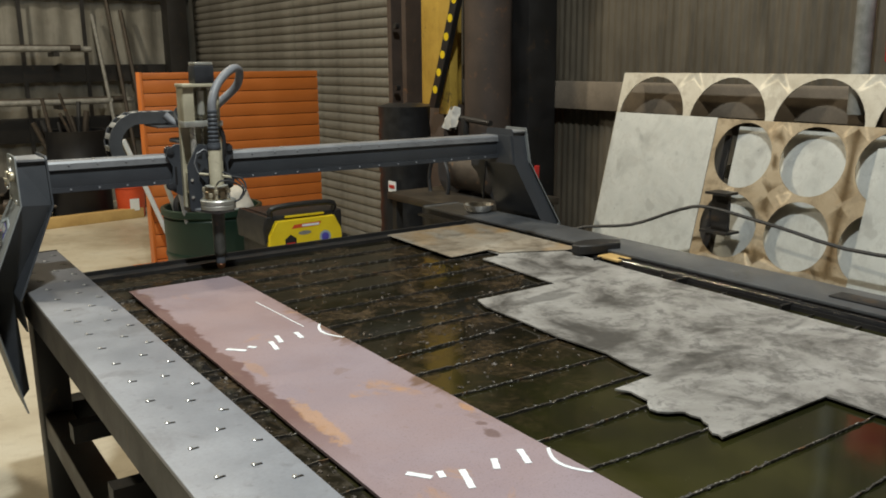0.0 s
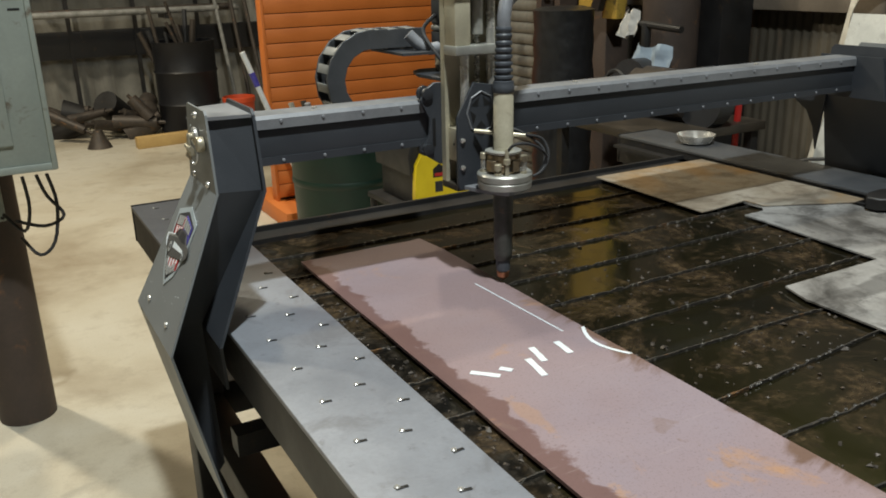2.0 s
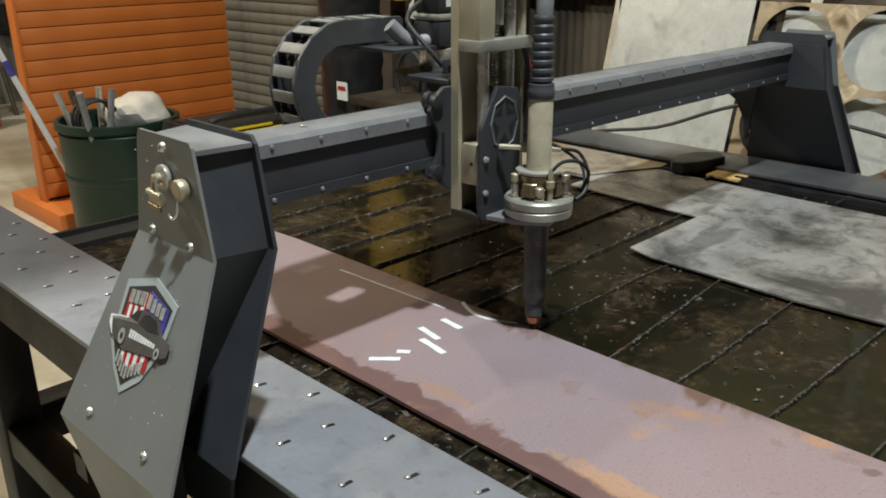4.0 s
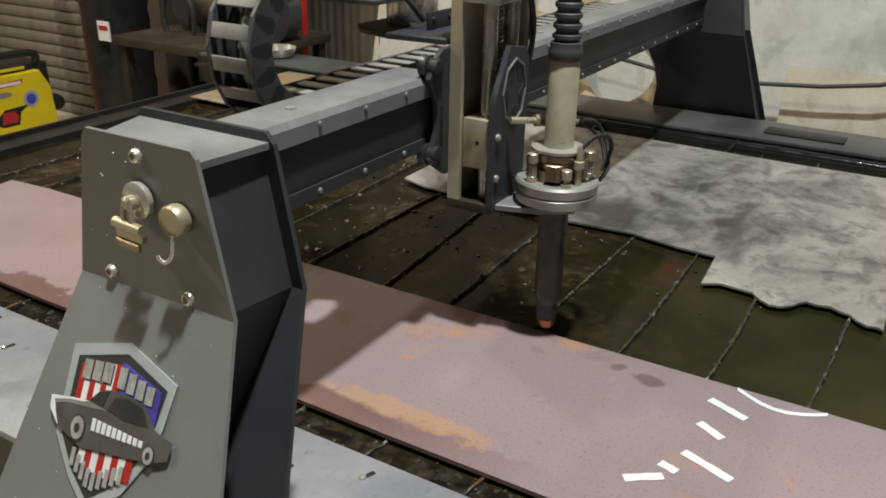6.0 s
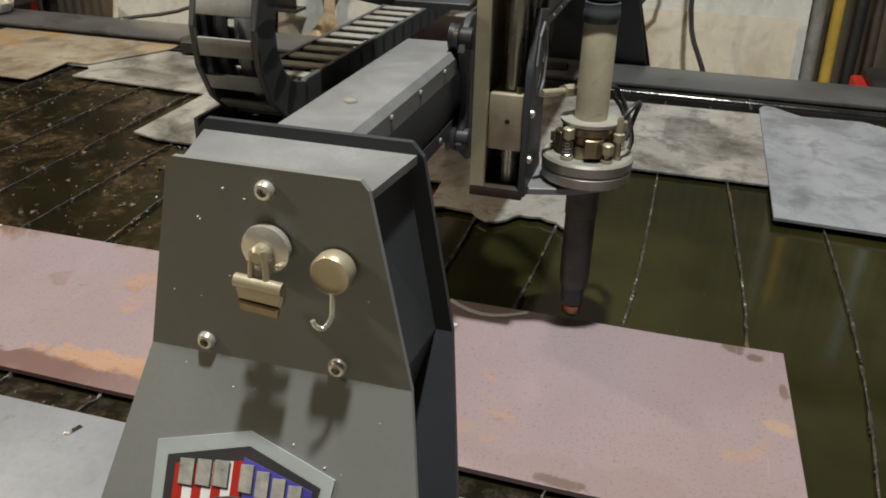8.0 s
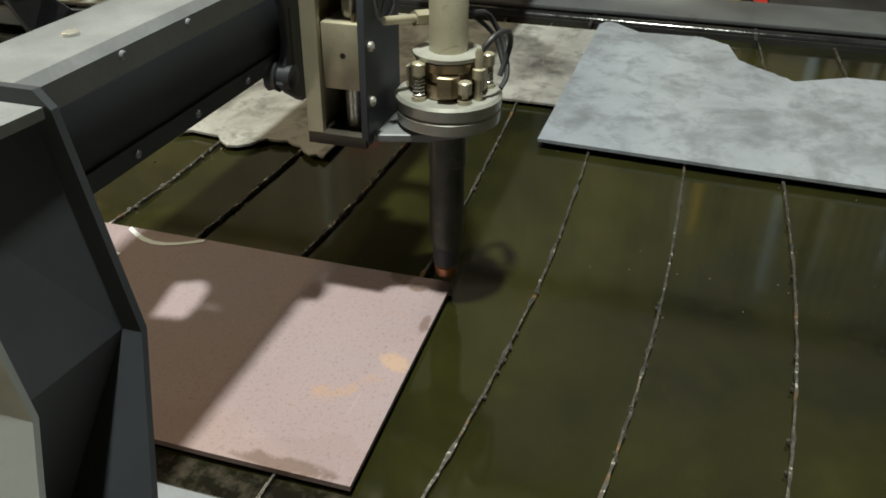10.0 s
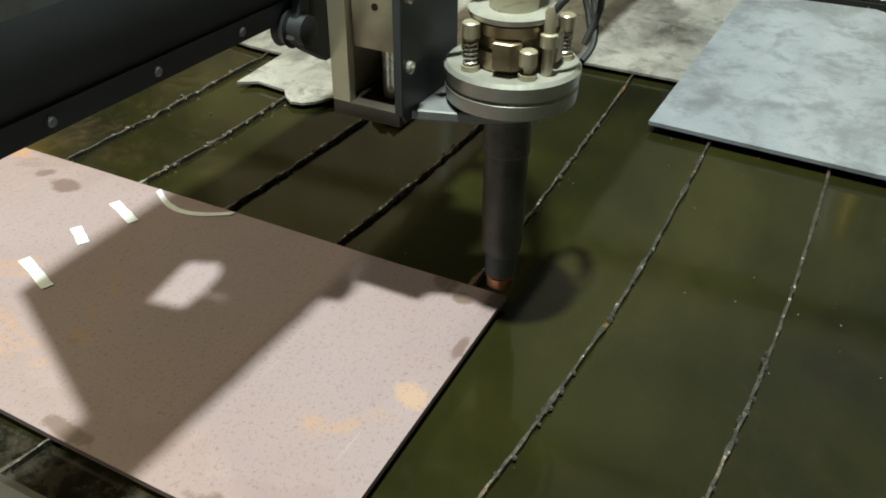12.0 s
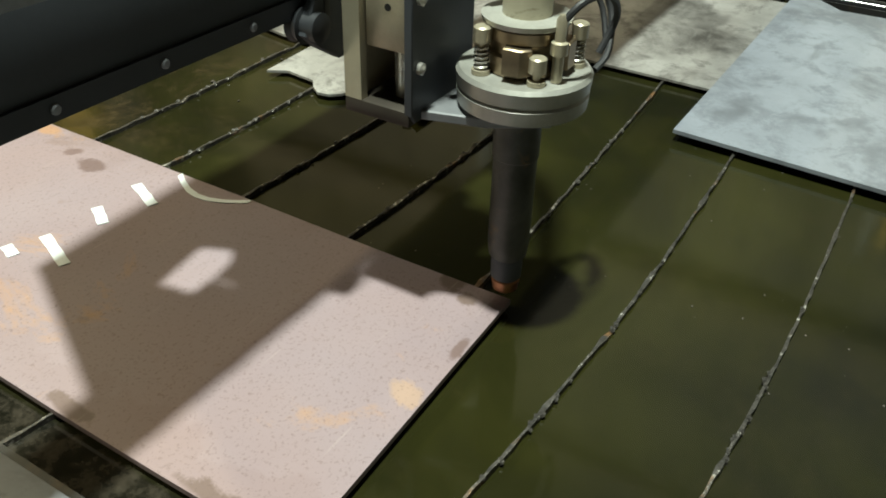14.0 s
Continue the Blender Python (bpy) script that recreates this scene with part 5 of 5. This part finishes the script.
def slat_panel():
    t = thing("slatwall_stand", "orange slatwall display stand on a wooden foot", "display stand")
    x0, x1, y = 1.37, 2.66, 6.4
    first = part("slat", box(B(), x0 + 0.02, x1, y, y + 0.018, 0.0, 0.082, 0.003), ORANGE, t)
    first.location = (0, 0, 0.12)
    for k in range(1, 15):
        again(first, 0, 0, 0.0865 * k)
    part("top_slat", box(B(), x0 + 0.02, x1, y, y + 0.018, 1.4185, 1.462, 0.003), ORANGE, t)
    part("core", box(B(), x0 + 0.022, x1 - 0.002, y + 0.019, y + 0.06, 0.1, 1.455), BRONZED, t)
    part("end_board", box(B(), x0, x0 + 0.019, y - 0.004, y + 0.085, 0.0, 1.465, 0.003), ORANGE, t)
    part("foot", box(B(), x0 - 0.05, x1, y - 0.32, y + 0.4, 0.0, 0.1, 0.004), ORANGE, t, "orange base")


def rubbish_bin():
    t = thing("waste_drum", "dark green drum full of scrap and a white bag", "waste drum")
    c = (1.56, 5.72, 0)
    part("drum", lathe(B(), c, [(0.27, 0), (0.275, 0.02), (0.292, 0.6), (0.285, 0.61), (0.306, 0.625), (0.306, 0.66), (0.292, 0.665), (0.28, 0.66), (0.268, 0.1)], 48), GREENBIN, t)
    part("hoop", lathe(B(), c, [(0.285, 0.36), (0.291, 0.37), (0.291, 0.39), (0.287, 0.4)], 48), GREENBIN, t)
    bm = B()
    bmesh.ops.create_icosphere(bm, subdivisions=3, radius=0.16)
    for v in bm.verts:
        v.co *= 1 + 0.25 * noise.noise(v.co * 9)
        v.co = Vector((1.66 + v.co.x, 5.68 + v.co.y, 0.66 + v.co.z * 0.75))
    part("bag", bm, WHITEBAG, t, "crumpled white bag")
    rnd = random.Random(3)
    for k in range(7):
        a = rnd.uniform(0, 6.28)
        p = (1.5 + 0.14 * math.cos(a), 5.7 + 0.14 * math.sin(a), 0.3)
        q = (p[0] + rnd.uniform(-0.12, 0.12), p[1] + rnd.uniform(-0.1, 0.1), rnd.uniform(0.72, 0.86))
        part("scrap", rod(B(), p, q, 0.016, seg=10), (ALU, HOSE, JUNK)[k % 3], t)
    for k in range(3):
        part("coil", tube(B(), [(1.42 + 0.1 * math.cos(a), 5.62 + 0.04 * k, 0.68 + 0.09 * math.sin(a)) for a in np.arange(0, 6.3, 0.7)], 0.008, 8), RUBBER, t)


def welder():
    t = thing("plasma_cutter", "yellow plasma power source in a black plastic frame", "power source")
    y0, y1 = 4.72, 5.1
    x0, x1 = 1.5, 1.93
    o = 0.43
    part("body", box(B(), x0 + 0.01, x1 - 0.01, y0 + 0.02, y1, o, o + 0.3, 0.012), BLACKPLASTIC, t)
    face = [(x0 + 0.01, o + 0.0), (x1 - 0.01, o + 0.0), (x1 + 0.005, o + 0.03), (x1 - 0.005, o + 0.2), (x1 - 0.045, o + 0.275), (x0 + 0.05, o + 0.275), (x0 + 0.005, o + 0.2), (x0 - 0.005, o + 0.03)]
    part("front_panel", slab(B(), face, y0 - 0.014, y0 + 0.02, "y", 0.003), YELLOW, t, "yellow front panel")
    for x in (x0 - 0.012, x1 - 0.035):
        part("frame_corner", slab(B(), [(x + 0.0, o + 0.15), (x + 0.047, o + 0.19), (x + 0.047, o + 0.3), (x + 0.01, o + 0.3), (x - 0.008, o + 0.24)], y0 + 0.01, y1 + 0.01, "y", 0.006), BLACKPLASTIC, t)
    part("handle", tube(B(), [(x0 + 0.03, y0 + 0.03, o + 0.3), (x0 + 0.06, y0 + 0.02, o + 0.345), (x1 - 0.06, y0 + 0.02, o + 0.345), (x1 - 0.03, y0 + 0.03, o + 0.3)], 0.016, 10), BLACKPLASTIC, t)
    part("grip", box(B(), x0 + 0.1, x1 - 0.1, y0 - 0.002, y0 + 0.01, o + 0.286, o + 0.298, 0.003), YELLOW, t)
    f = y0 - 0.0145
    part("sticker", slab(B(), [(x0 + 0.13, o + 0.228), (x1 - 0.14, o + 0.232), (x1 - 0.125, o + 0.252), (x0 + 0.145, o + 0.248)], f - 0.001, f, "y"), REDORANGE, t, "red and white sticker")
    part("sticker", box(B(), x0 + 0.19, x1 - 0.14, f - 0.002, f - 0.001, o + 0.234, o + 0.246), WHITE, t)
    part("sticker", slab(B(), [(x0 + 0.09, o + 0.135), (x0 + 0.155, o + 0.135), (x0 + 0.155, o + 0.175), (x0 + 0.122, o + 0.198), (x0 + 0.09, o + 0.175)], f - 0.001, f, "y"), BLACKPLASTIC, t, "black and red sticker")
    part("sticker", box(B(), x0 + 0.098, x0 + 0.147, f - 0.002, f - 0.001, o + 0.14, o + 0.155), RED, t)
    part("sticker", slab(B(), [(x0 + 0.205 + 0.038 * math.cos(a), o + 0.2 + 0.011 * math.sin(a)) for a in np.arange(0, 6.28, 0.5)], f - 0.001, f, "y"), CHAINBAR, t)
    part("sticker", slab(B(), [(x1 - 0.105 + 0.034 * math.cos(a), o + 0.165 + 0.034 * math.sin(a)) for a in np.arange(0, 6.28, 0.4)], f - 0.001, f, "y"), CLOTH, t, "round blue sticker")
    part("sticker", slab(B(), [(x1 - 0.105 + 0.022 * math.cos(a), o + 0.165 + 0.022 * math.sin(a)) for a in np.arange(0, 6.28, 0.4)], f - 0.002, f - 0.001, "y"), BLUE, t)
    part("sticker", slab(B(), [(x0 + 0.15, o + 0.085), (x0 + 0.19, o + 0.07), (x0 + 0.255, o + 0.07), (x0 + 0.27, o + 0.12), (x0 + 0.31, o + 0.145), (x0 + 0.2, o + 0.14), (x0 + 0.17, o + 0.115)], f - 0.001, f, "y"), BLACKPLASTIC, t, "dark sticker with a red centre")
    part("sticker", slab(B(), [(x0 + 0.18, o + 0.082), (x0 + 0.245, o + 0.082), (x0 + 0.258, o + 0.105), (x0 + 0.24, o + 0.13), (x0 + 0.19, o + 0.13)], f - 0.002, f - 0.001, "y"), RED, t)
    part("sticker", box(B(), x0 + 0.1, x0 + 0.14, f - 0.001, f, o + 0.065, o + 0.115), MOTOR, t)
    part("connector", lathe(B(), (x1 + 0.03, y0 + 0.03, o + 0.12), [(0.03, 0.03), (0.036, 0.0), (0.03, -0.03)], 16, "y"), BLACKPLASTIC, t, "black round connector")
    c = thing("tool_cart", "low black steel cart", "cart")
    part("top", box(B(), x0 - 0.05, x1 + 0.05, y0 - 0.02, y1 + 0.05, 0.4, 0.428, 0.005), BLACKSTEEL, c)
    for x in (x0 - 0.03, x1 + 0.03):
        for y in (y0 + 0.02, y1 + 0.02):
            part("leg", rod(B(), (x, y, 0), (x, y, 0.4), 0.018), BLACKSTEEL, c)


def far_corner():
    d = thing("oil_drum", "black steel drum with bars and offcuts standing in it", "drum")
    c = (1.62, 9.75, 0)
    part("drum", lathe(B(), c, [(0.28, 0), (0.29, 0.01), (0.285, 0.28), (0.297, 0.3), (0.285, 0.32), (0.285, 0.58), (0.297, 0.6), (0.285, 0.62), (0.285, 0.86), (0.295, 0.88), (0.27, 0.88), (0.27, 0.1)], 40), DRUMBLACK, d)
    rnd = random.Random(7)
    for k in range(9):
        a = rnd.uniform(0, 6.28)
        p = (c[0] + 0.15 * math.cos(a), c[1] + 0.15 * math.sin(a), 0.3)
        q = (p[0] + rnd.uniform(-0.3, 0.3), p[1] + rnd.uniform(-0.1, 0.1), rnd.uniform(0.95, 1.3))
        part("offcut", rod(B(), p, q, rnd.uniform(0.012, 0.04), seg=8), JUNK if k % 3 else RUBBER, d)
    b = thing("bucket", "red-orange plastic bucket on the floor", "bucket")
    part("pail", lathe(B(), (2.02, 9.45, 0), [(0.125, 0), (0.13, 0.01), (0.145, 0.3), (0.155, 0.305), (0.155, 0.345), (0.148, 0.35), (0.14, 0.3), (0.12, 0.03)], 32), REDORANGE, b)
    part("label", box(B(), 1.97, 2.06, 9.298, 9.304, 0.08, 0.2), WHITE, b)
    t = solid("timber", box(B(), -0.55, 0.55, -0.05, 0.05, 0, 0.1, 0.004), TIMBER, "yellow sawn timber baulk on the floor", "timber")
    t.matrix_world = pose(1.55, 9.3, 0, 0, 0, 6)
    j = thing("motor_heap", "greasy old electric motors and castings heaped on the floor", "scrap motors")
    rnd = random.Random(5)
    for k in range(16):
        x, y = 0.85 + rnd.uniform(-0.4, 0.42), 10.0 + rnd.uniform(-0.3, 0.25)
        z = rnd.uniform(0.05, 0.3)
        r = rnd.uniform(0.05, 0.13)
        a = Vector((rnd.uniform(-1, 1), rnd.uniform(-0.6, 0.6), rnd.uniform(-0.5, 0.5))).normalized() * rnd.uniform(0.08, 0.2)
        bm = rod(B(), Vector((x, y, z)) - a, Vector((x, y, z)) + a, r, r * rnd.uniform(0.6, 1), 14)
        rod(bm, Vector((x, y, z)) + a, Vector((x, y, z)) + a * 1.4, r * 0.3, seg=10)
        part("casting", bm, JUNK if k % 4 else BLACKSTEEL, j)
    f = solid("floor_casting", lathe(B(), (0.72, 9.5, 0), [(0.11, 0), (0.1, 0.02), (0.05, 0.12), (0.04, 0.16)], 20), JUNK, "grey iron casting on the floor", "casting")
    r = thing("steel_rack", "wall rack with long steel bars", "rack")
    for z, end in ((1.14, 2.36), (1.68, 1.98)):
        for k in range(3):
            part("bar", rod(B(), (-1.2 + 0.2 * k, 10.36 - 0.06 * k, z + 0.015 * (k % 2)), (end - 0.12 * k, 10.36 - 0.06 * k, z + 0.015 * (k % 2)), 0.03, seg=12), JUNK if k % 2 else CHAINBAR, r)
        for x in (-0.9, 0.3, 1.6):
            part("arm", box(B(), x - 0.025, x + 0.025, 10.18, 10.528, z - 0.075, z - 0.031), BLACKSTEEL, r)
    BRX = 1.215
    s = thing("brush", "white-handled brush leaning by the stand", "brush")
    part("handle", rod(B(), (BRX + 0.33, 6.28, 0.1), (BRX, 6.32, 1.04), 0.016, seg=12), WHITE, s)
    part("handle_grip", rod(B(), (BRX + 0.07, 6.311, 0.84), (BRX + 0.042, 6.315, 0.92), 0.0175, seg=12), BLUE, s)
    part("head", box(B(), BRX + 0.25, BRX + 0.42, 6.24, 6.32, 0.0, 0.1, 0.006), GREYWOOD, s)
    for x, y, q in ((2.15, 9.9, 2.05), (2.3, 9.95, 2.3), (2.45, 9.9, 2.1)):
        solid("steel_bar", rod(B(), (x, y, 0), (x - 0.1, BY - 0.1, q), 0.02, seg=10), JUNK if x > 2.2 else CHAINBAR, "long steel bar leaning on the back wall", "steel bar", "leaning bars")
    m = thing("floor_jack", "dark low wheeled steel jack with a tall black upright", "jack")
    part("frame", slab(B(), [(-1.2, 4.75), (-0.62, 5.1), (-0.44, 5.42), (-0.52, 5.5), (-1.2, 5.05)], 0.16, 0.27), BLACKSTEEL, m)
    part("upright", box(B(), -0.82, -0.5, 5.3, 5.55, 0.27, 1.3, 0.03), BLACKPLASTIC, m, "black upright body")
    for y in (5.36, 5.58):
        part("wheel", lathe(B(), (-0.42, y, 0.12), [(0.05, -0.03), (0.11, -0.03), (0.12, -0.015), (0.12, 0.015), (0.11, 0.03), (0.05, 0.03)], 28, "y"), RUBBER, m)
    part("arm", rod(B(), (-0.9, 5.2, 0.14), (-0.42, 5.47, 0.13), 0.03), BLACKSTEEL, m)
    part("hose", tube(B(), [(-0.5, 5.32, 1.1), (-0.46, 5.28, 0.9), (-0.45, 5.3, 0.6), (-0.5, 5.34, 0.4)], 0.012, 8), RUBBER, m)


def by_the_column():
    w = thing("wrapped_post", "post wrapped in black plastic with a white label", "post")
    bm = B()
    prof = []
    for k in range(26):
        prof.append((0.155 + 0.004 * math.sin(k * 2.1) + (0.008 if 17 < k < 19 else 0), 1.26 * k / 25))
    prof.append((0.11, 1.275))
    part("wrap", lathe(bm, (2.52, 4.98, 0), prof, 26), WRAP, w)
    part("label", box(B(), 2.355, 2.361, 4.83, 4.91, 0.74, 0.83), WHITE, w, "white label")
    part("label_bar", box(B(), 2.353, 2.356, 4.84, 4.9, 0.79, 0.81), RED, w)
    y = thing("yellow_mast", "yellow steel mast with a black slotted arm", "mast")
    part("post", box(B(), 2.86, 3.0, 5.05, 5.3, 1.25, 3.2, 0.006), YELLOWPOST, y)
    part("base_post", box(B(), 2.85, 3.01, 5.04, 5.31, 0.0, 1.25, 0.006), RUSTPIPE, y, "dark brown lower post")
    part("plate", box(B(), 2.8, 2.86, 4.9, 5.02, 1.2, 3.0, 0.004), YELLOWPOST, y)
    a = part("arm", slab(B(), [(4.98, 1.24), (5.05, 1.24), (4.76, 1.98), (4.69, 1.98)], 2.74, 2.78, "x", 0.003), BLACKSTEEL, y, "black slotted arm")
    for k in range(6):
        s = 0.15 + k * 0.14
        part("slot", lathe(B(), (2.7395, 5.015 - 0.29 * s, 1.24 + 0.74 * s), [(0.024, 0.002), (0.024, -0.001), (0.01, -0.001)], 14, "x"), YELLOW, a)
    r = thing("rag_pile", "pale blue and red rags hung on a dark stand", "rags")
    part("stand", rod(B(), (2.52, 4.36, 0), (2.52, 4.36, 1.22), 0.022, seg=12), BLACKSTEEL, r)
    part("crossbar", rod(B(), (2.52, 4.14, 1.2), (2.52, 4.48, 1.22), 0.016, seg=10), BLACKSTEEL, r)
    for y0, y1, z0, z1, x, mat in ((4.4, 4.47, 1.16, 1.27, 2.5, WHITEBAG), (4.15, 4.36, 0.97, 1.13, 2.47, CLOTH), (4.22, 4.31, 0.94, 1.0, 2.44, RED)):
        bm = B()
        bmesh.ops.create_grid(bm, x_segments=10, y_segments=10, size=0.5)
        for v in bm.verts:
            u, w = v.co.x + 0.5, v.co.y + 0.5
            fold = 0.018 * math.sin(u * 11 + 2 * w) + 0.012 * noise.noise(Vector((u * 4, w * 4, x)))
            v.co = Vector((x + fold - 0.03 * (1 - w), y0 + (y1 - y0) * u + 0.02 * (1 - w) * (u - 0.5), z0 + (z1 - z0) * w + 0.012 * math.sin(u * 7)))
        bmesh.ops.solidify(bm, geom=bm.faces[:], thickness=0.004)
        part("rag", bm, mat, r)
    g = thing("bench_grinder", "dark bench grinder on a stand behind the table", "grinder")
    part("stand", box(B(), 2.34, 2.5, 4.02, 4.2, 0, 0.84, 0.01), BLACKSTEEL, g)
    part("motor", lathe(B(), (2.42, 4.11, 0.95), [(0.06, -0.17), (0.1, -0.15), (0.1, 0.15), (0.06, 0.17)], 24, "y"), JUNK, g)
    for y0 in (3.88, 4.3):
        part("guard", lathe(B(), (2.42, y0, 0.95), [(0.05, -0.04), (0.125, -0.04), (0.125, 0.04), (0.05, 0.04)], 28, "x"), MOTOR, g)
    r = solid("red_bar", rod(B(), (2.56, 3.86, 0), (2.6, 3.86, 1.0), 0.014, seg=10), RED, "red painted bar standing by the wall", "bar")
    k = solid("wire_coil", tube(B(), [(2.3, 4.3 + 0.09 * math.cos(a), 0.9 + 0.13 * math.sin(a)) for a in np.arange(0, 13, 0.6)], 0.01, 6), RUBBER, "coil of brown cable", "cable coil")
    b = thing("side_bench", "dark steel bench behind the table end", "bench")
    part("top", box(B(), 2.1, 2.7, 3.8, 4.5, 0.8, 0.838, 0.004), BRONZED, b)
    for x in (2.14, 2.66):
        for yy in (3.84, 4.46):
            part("leg", box(B(), x - 0.02, x + 0.02, yy - 0.02, yy + 0.02, 0, 0.8), BLACKSTEEL, b)
    solid("red_box", box(B(), WX - 0.12, WX - 0.02, 2.2, 2.36, 1.5, 1.85, 0.006), RED, "red box hung on the tin wall", "box")


def leaning(name, x_top, z_top, lean, build, mat, label, group="leaning sheets"):
    """A sheet built upright in the plane x = 0 from its foot at z = 0, then leaned on the wall."""
    ob = solid(name, build(B()), mat, label, "steel sheet", group)
    foot = x_top - z_top * math.tan(radians(lean))
    ob.matrix_world = pose(foot, 0, 0, 0, lean, 0)
    return ob


def sheet_stack():
    def along(z, lean):
        return z / math.cos(radians(lean))
    L = 14.0
    # tall skeleton with a row of round cut-outs
    def ring_sheet(bm):
        h = along(1.455, L)
        w, r = 0.434, 0.198
        for k in range(6):
            cy = 3.447 - w * k
            for cz in (h - 0.215, h - 0.215 - 0.43, h - 0.215 - 0.86):
                rim = [(-w / 2, -0.215), (w / 2, -0.215), (w / 2, 0.215), (-w / 2, 0.215)]
                sheet_hole(bm, cy, cz, rim, r, 0, 0.004)
        bmesh.ops.remove_doubles(bm, verts=bm.verts[:], dist=0.0005)
        return bm
    leaning("skeleton_sheet", 3.0, 1.455, L, ring_sheet, GALVDULL, "pale steel sheet with round cut-outs, leaning on the wall")
    leaning("galvanised_sheet", 2.865, 1.27, L, lambda bm: box(bm, -0.003, 0.0, 2.985, 3.575, 0, along(1.27, L)), GALV, "plain pale galvanised sheet leaning on the stack")
    # lower skeleton, round holes close-packed, over bright sheet
    leaning("galvanised_sheet", 2.85, 1.24, L, lambda bm: box(bm, -0.002, 0.0, 1.72, 2.86, 0, along(1.24, L)), GALV, "bright galvanised sheet leaning on the stack")
    def web_sheet(bm):
        w, h = 0.31, 0.292
        rim = [(-w / 2, -h / 2), (w / 2, -h / 2), (w / 2, h / 2), (-w / 2, h / 2)]
        for i in range(3):
            for k in range(4):
                sheet_hole(bm, 2.79 - w * i, 1.165 - h * k, rim, 0.135, 0, 0.003)
        for lo in (0, 0.003):
            bmesh.ops.remove_doubles(bm, verts=[v for v in bm.verts if abs(v.co.x - lo) < 0.0005], dist=0.004)
        return bm
    leaning("skeleton_sheet", 2.80, 1.22, L, web_sheet, SKELETON, "rusty sheet skeleton with close-packed round holes")
    leaning("galvanised_sheet", 2.79, 1.2, L, lambda bm: box(bm, -0.002, 0.0, 0.97, 2.235, 0, along(1.2, L)), GALV, "bright galvanised sheet leaning on the stack")
    leaning("galvanised_sheet", 2.70, 0.94, L, lambda bm: box(bm, -0.002, 0.0, 1.0, 1.9, 0, along(0.92, L)), GALVDULL, "short pale galvanised offcut leaning in front")
    b = leaning("flat_bar", 2.84, 1.2, L, lambda bm: box(bm, -0.006, 0.0, 2.885, 2.965, 0, along(1.2, L)), BLACKSTEEL, "black flat bar between the sheets")
    k = thing("angle_bracket", "black steel bracket hung on the sheets", "bracket")
    part("flange", box(B(), 2.62, 2.7, 2.74, 2.84, 0.98, 0.99), BLACKSTEEL, k)
    part("web", box(B(), 2.655, 2.67, 2.75, 2.83, 0.83, 0.98), BLACKSTEEL, k)
    part("flange", box(B(), 2.62, 2.71, 2.73, 2.86, 0.82, 0.83), BLACKSTEEL, k)
    solid("cable", tube(B(), [(2.3, 3.62, 0.6), (2.5, 3.5, 0.74), (2.58, 3.2, 0.8), (2.6, 2.95, 0.9), (2.6, 2.8, 0.93), (2.6, 2.5, 0.9), (2.6, 2.1, 0.86), (2.6, 1.5, 0.95), (2.62, 1.45, 1.3)], 0.007, 8), RUBBER,
          "thin black cable draped over the sheets", "cable")
    solid("cable", tube(B(), [(2.5, 1.15, 0.5), (2.52, 1.28, 0.78), (2.56, 1.34, 0.95), (2.6, 1.36, 1.4)], 0.008, 8), RUBBER, "black cable hanging before the sheets", "cable")
    # long stock standing beyond the sheets
    rnd = random.Random(11)
    for k, (yy, mat) in enumerate(((0.93, CHAINBAR), (0.87, YELLOWPOST), (0.81, BLACKSTEEL), (0.73, JUNK), (0.6, CLOTH), (0.5, JUNK), (0.38, CHAINBAR), (0.2, CLOTH))):
        solid("steel_bar", rod(B(), (2.72, yy, 0), (3.0, yy + rnd.uniform(-0.04, 0.04), rnd.uniform(1.7, 2.4)), rnd.uniform(0.014, 0.024), seg=12), mat,
              "long bar of stock leaning on the wall", "steel bar", "leaning stock")
    c = thing("tool_chest", "red steel tool chest with a dark worn top", "tool chest")
    part("body", box(B(), 2.36, 2.66, -0.3, 0.82, 0.0, 0.77, 0.01), RED, c)
    part("top", box(B(), 2.37, 2.65, -0.28, 0.79, 0.7705, 0.8, 0.012), BLACKSTEEL, c, "dark worn top")
    part("edge", box(B(), 2.345, 2.36, -0.3, 0.82, 0.72, 0.785, 0.004), RED, c)
    for k in range(3):
        part("drawer", box(B(), 2.35, 2.36, -0.26, 0.78, 0.08 + 0.2 * k, 0.26 + 0.2 * k, 0.003), RED, c)


power_cabinet()
slat_panel()
rubbish_bin()
welder()
far_corner()
by_the_column()
sheet_stack()


def motions():
    """The gantry runs along the table at a steady pace, then halts at the plate's end."""
    stops = [(0, 3.0858), (0.5, 2.9847), (1, 2.8837), (1.5, 2.7784), (2, 2.6752), (2.5, 2.5734), (3.65, 2.3380), (5, 2.0580), (5.5, 1.9595), (6, 1.8556), (6.5, 1.7460), (7, 1.6431), (7.5, 1.5403), (8, 1.4428), (8.5, 1.3404), (9, 1.2423), (9.2, 1.2170), (9.4, 1.2000), (9.6, 1.1960), (11.5, 1.1957), (14, 1.1957)]
    for ob in (GANTRY, CLIP, HOOK):
        walk(ob, [(t, pose(-0.0085, y, 0.001, 0, 0.4, 0)) for t, y in stops])


motions()
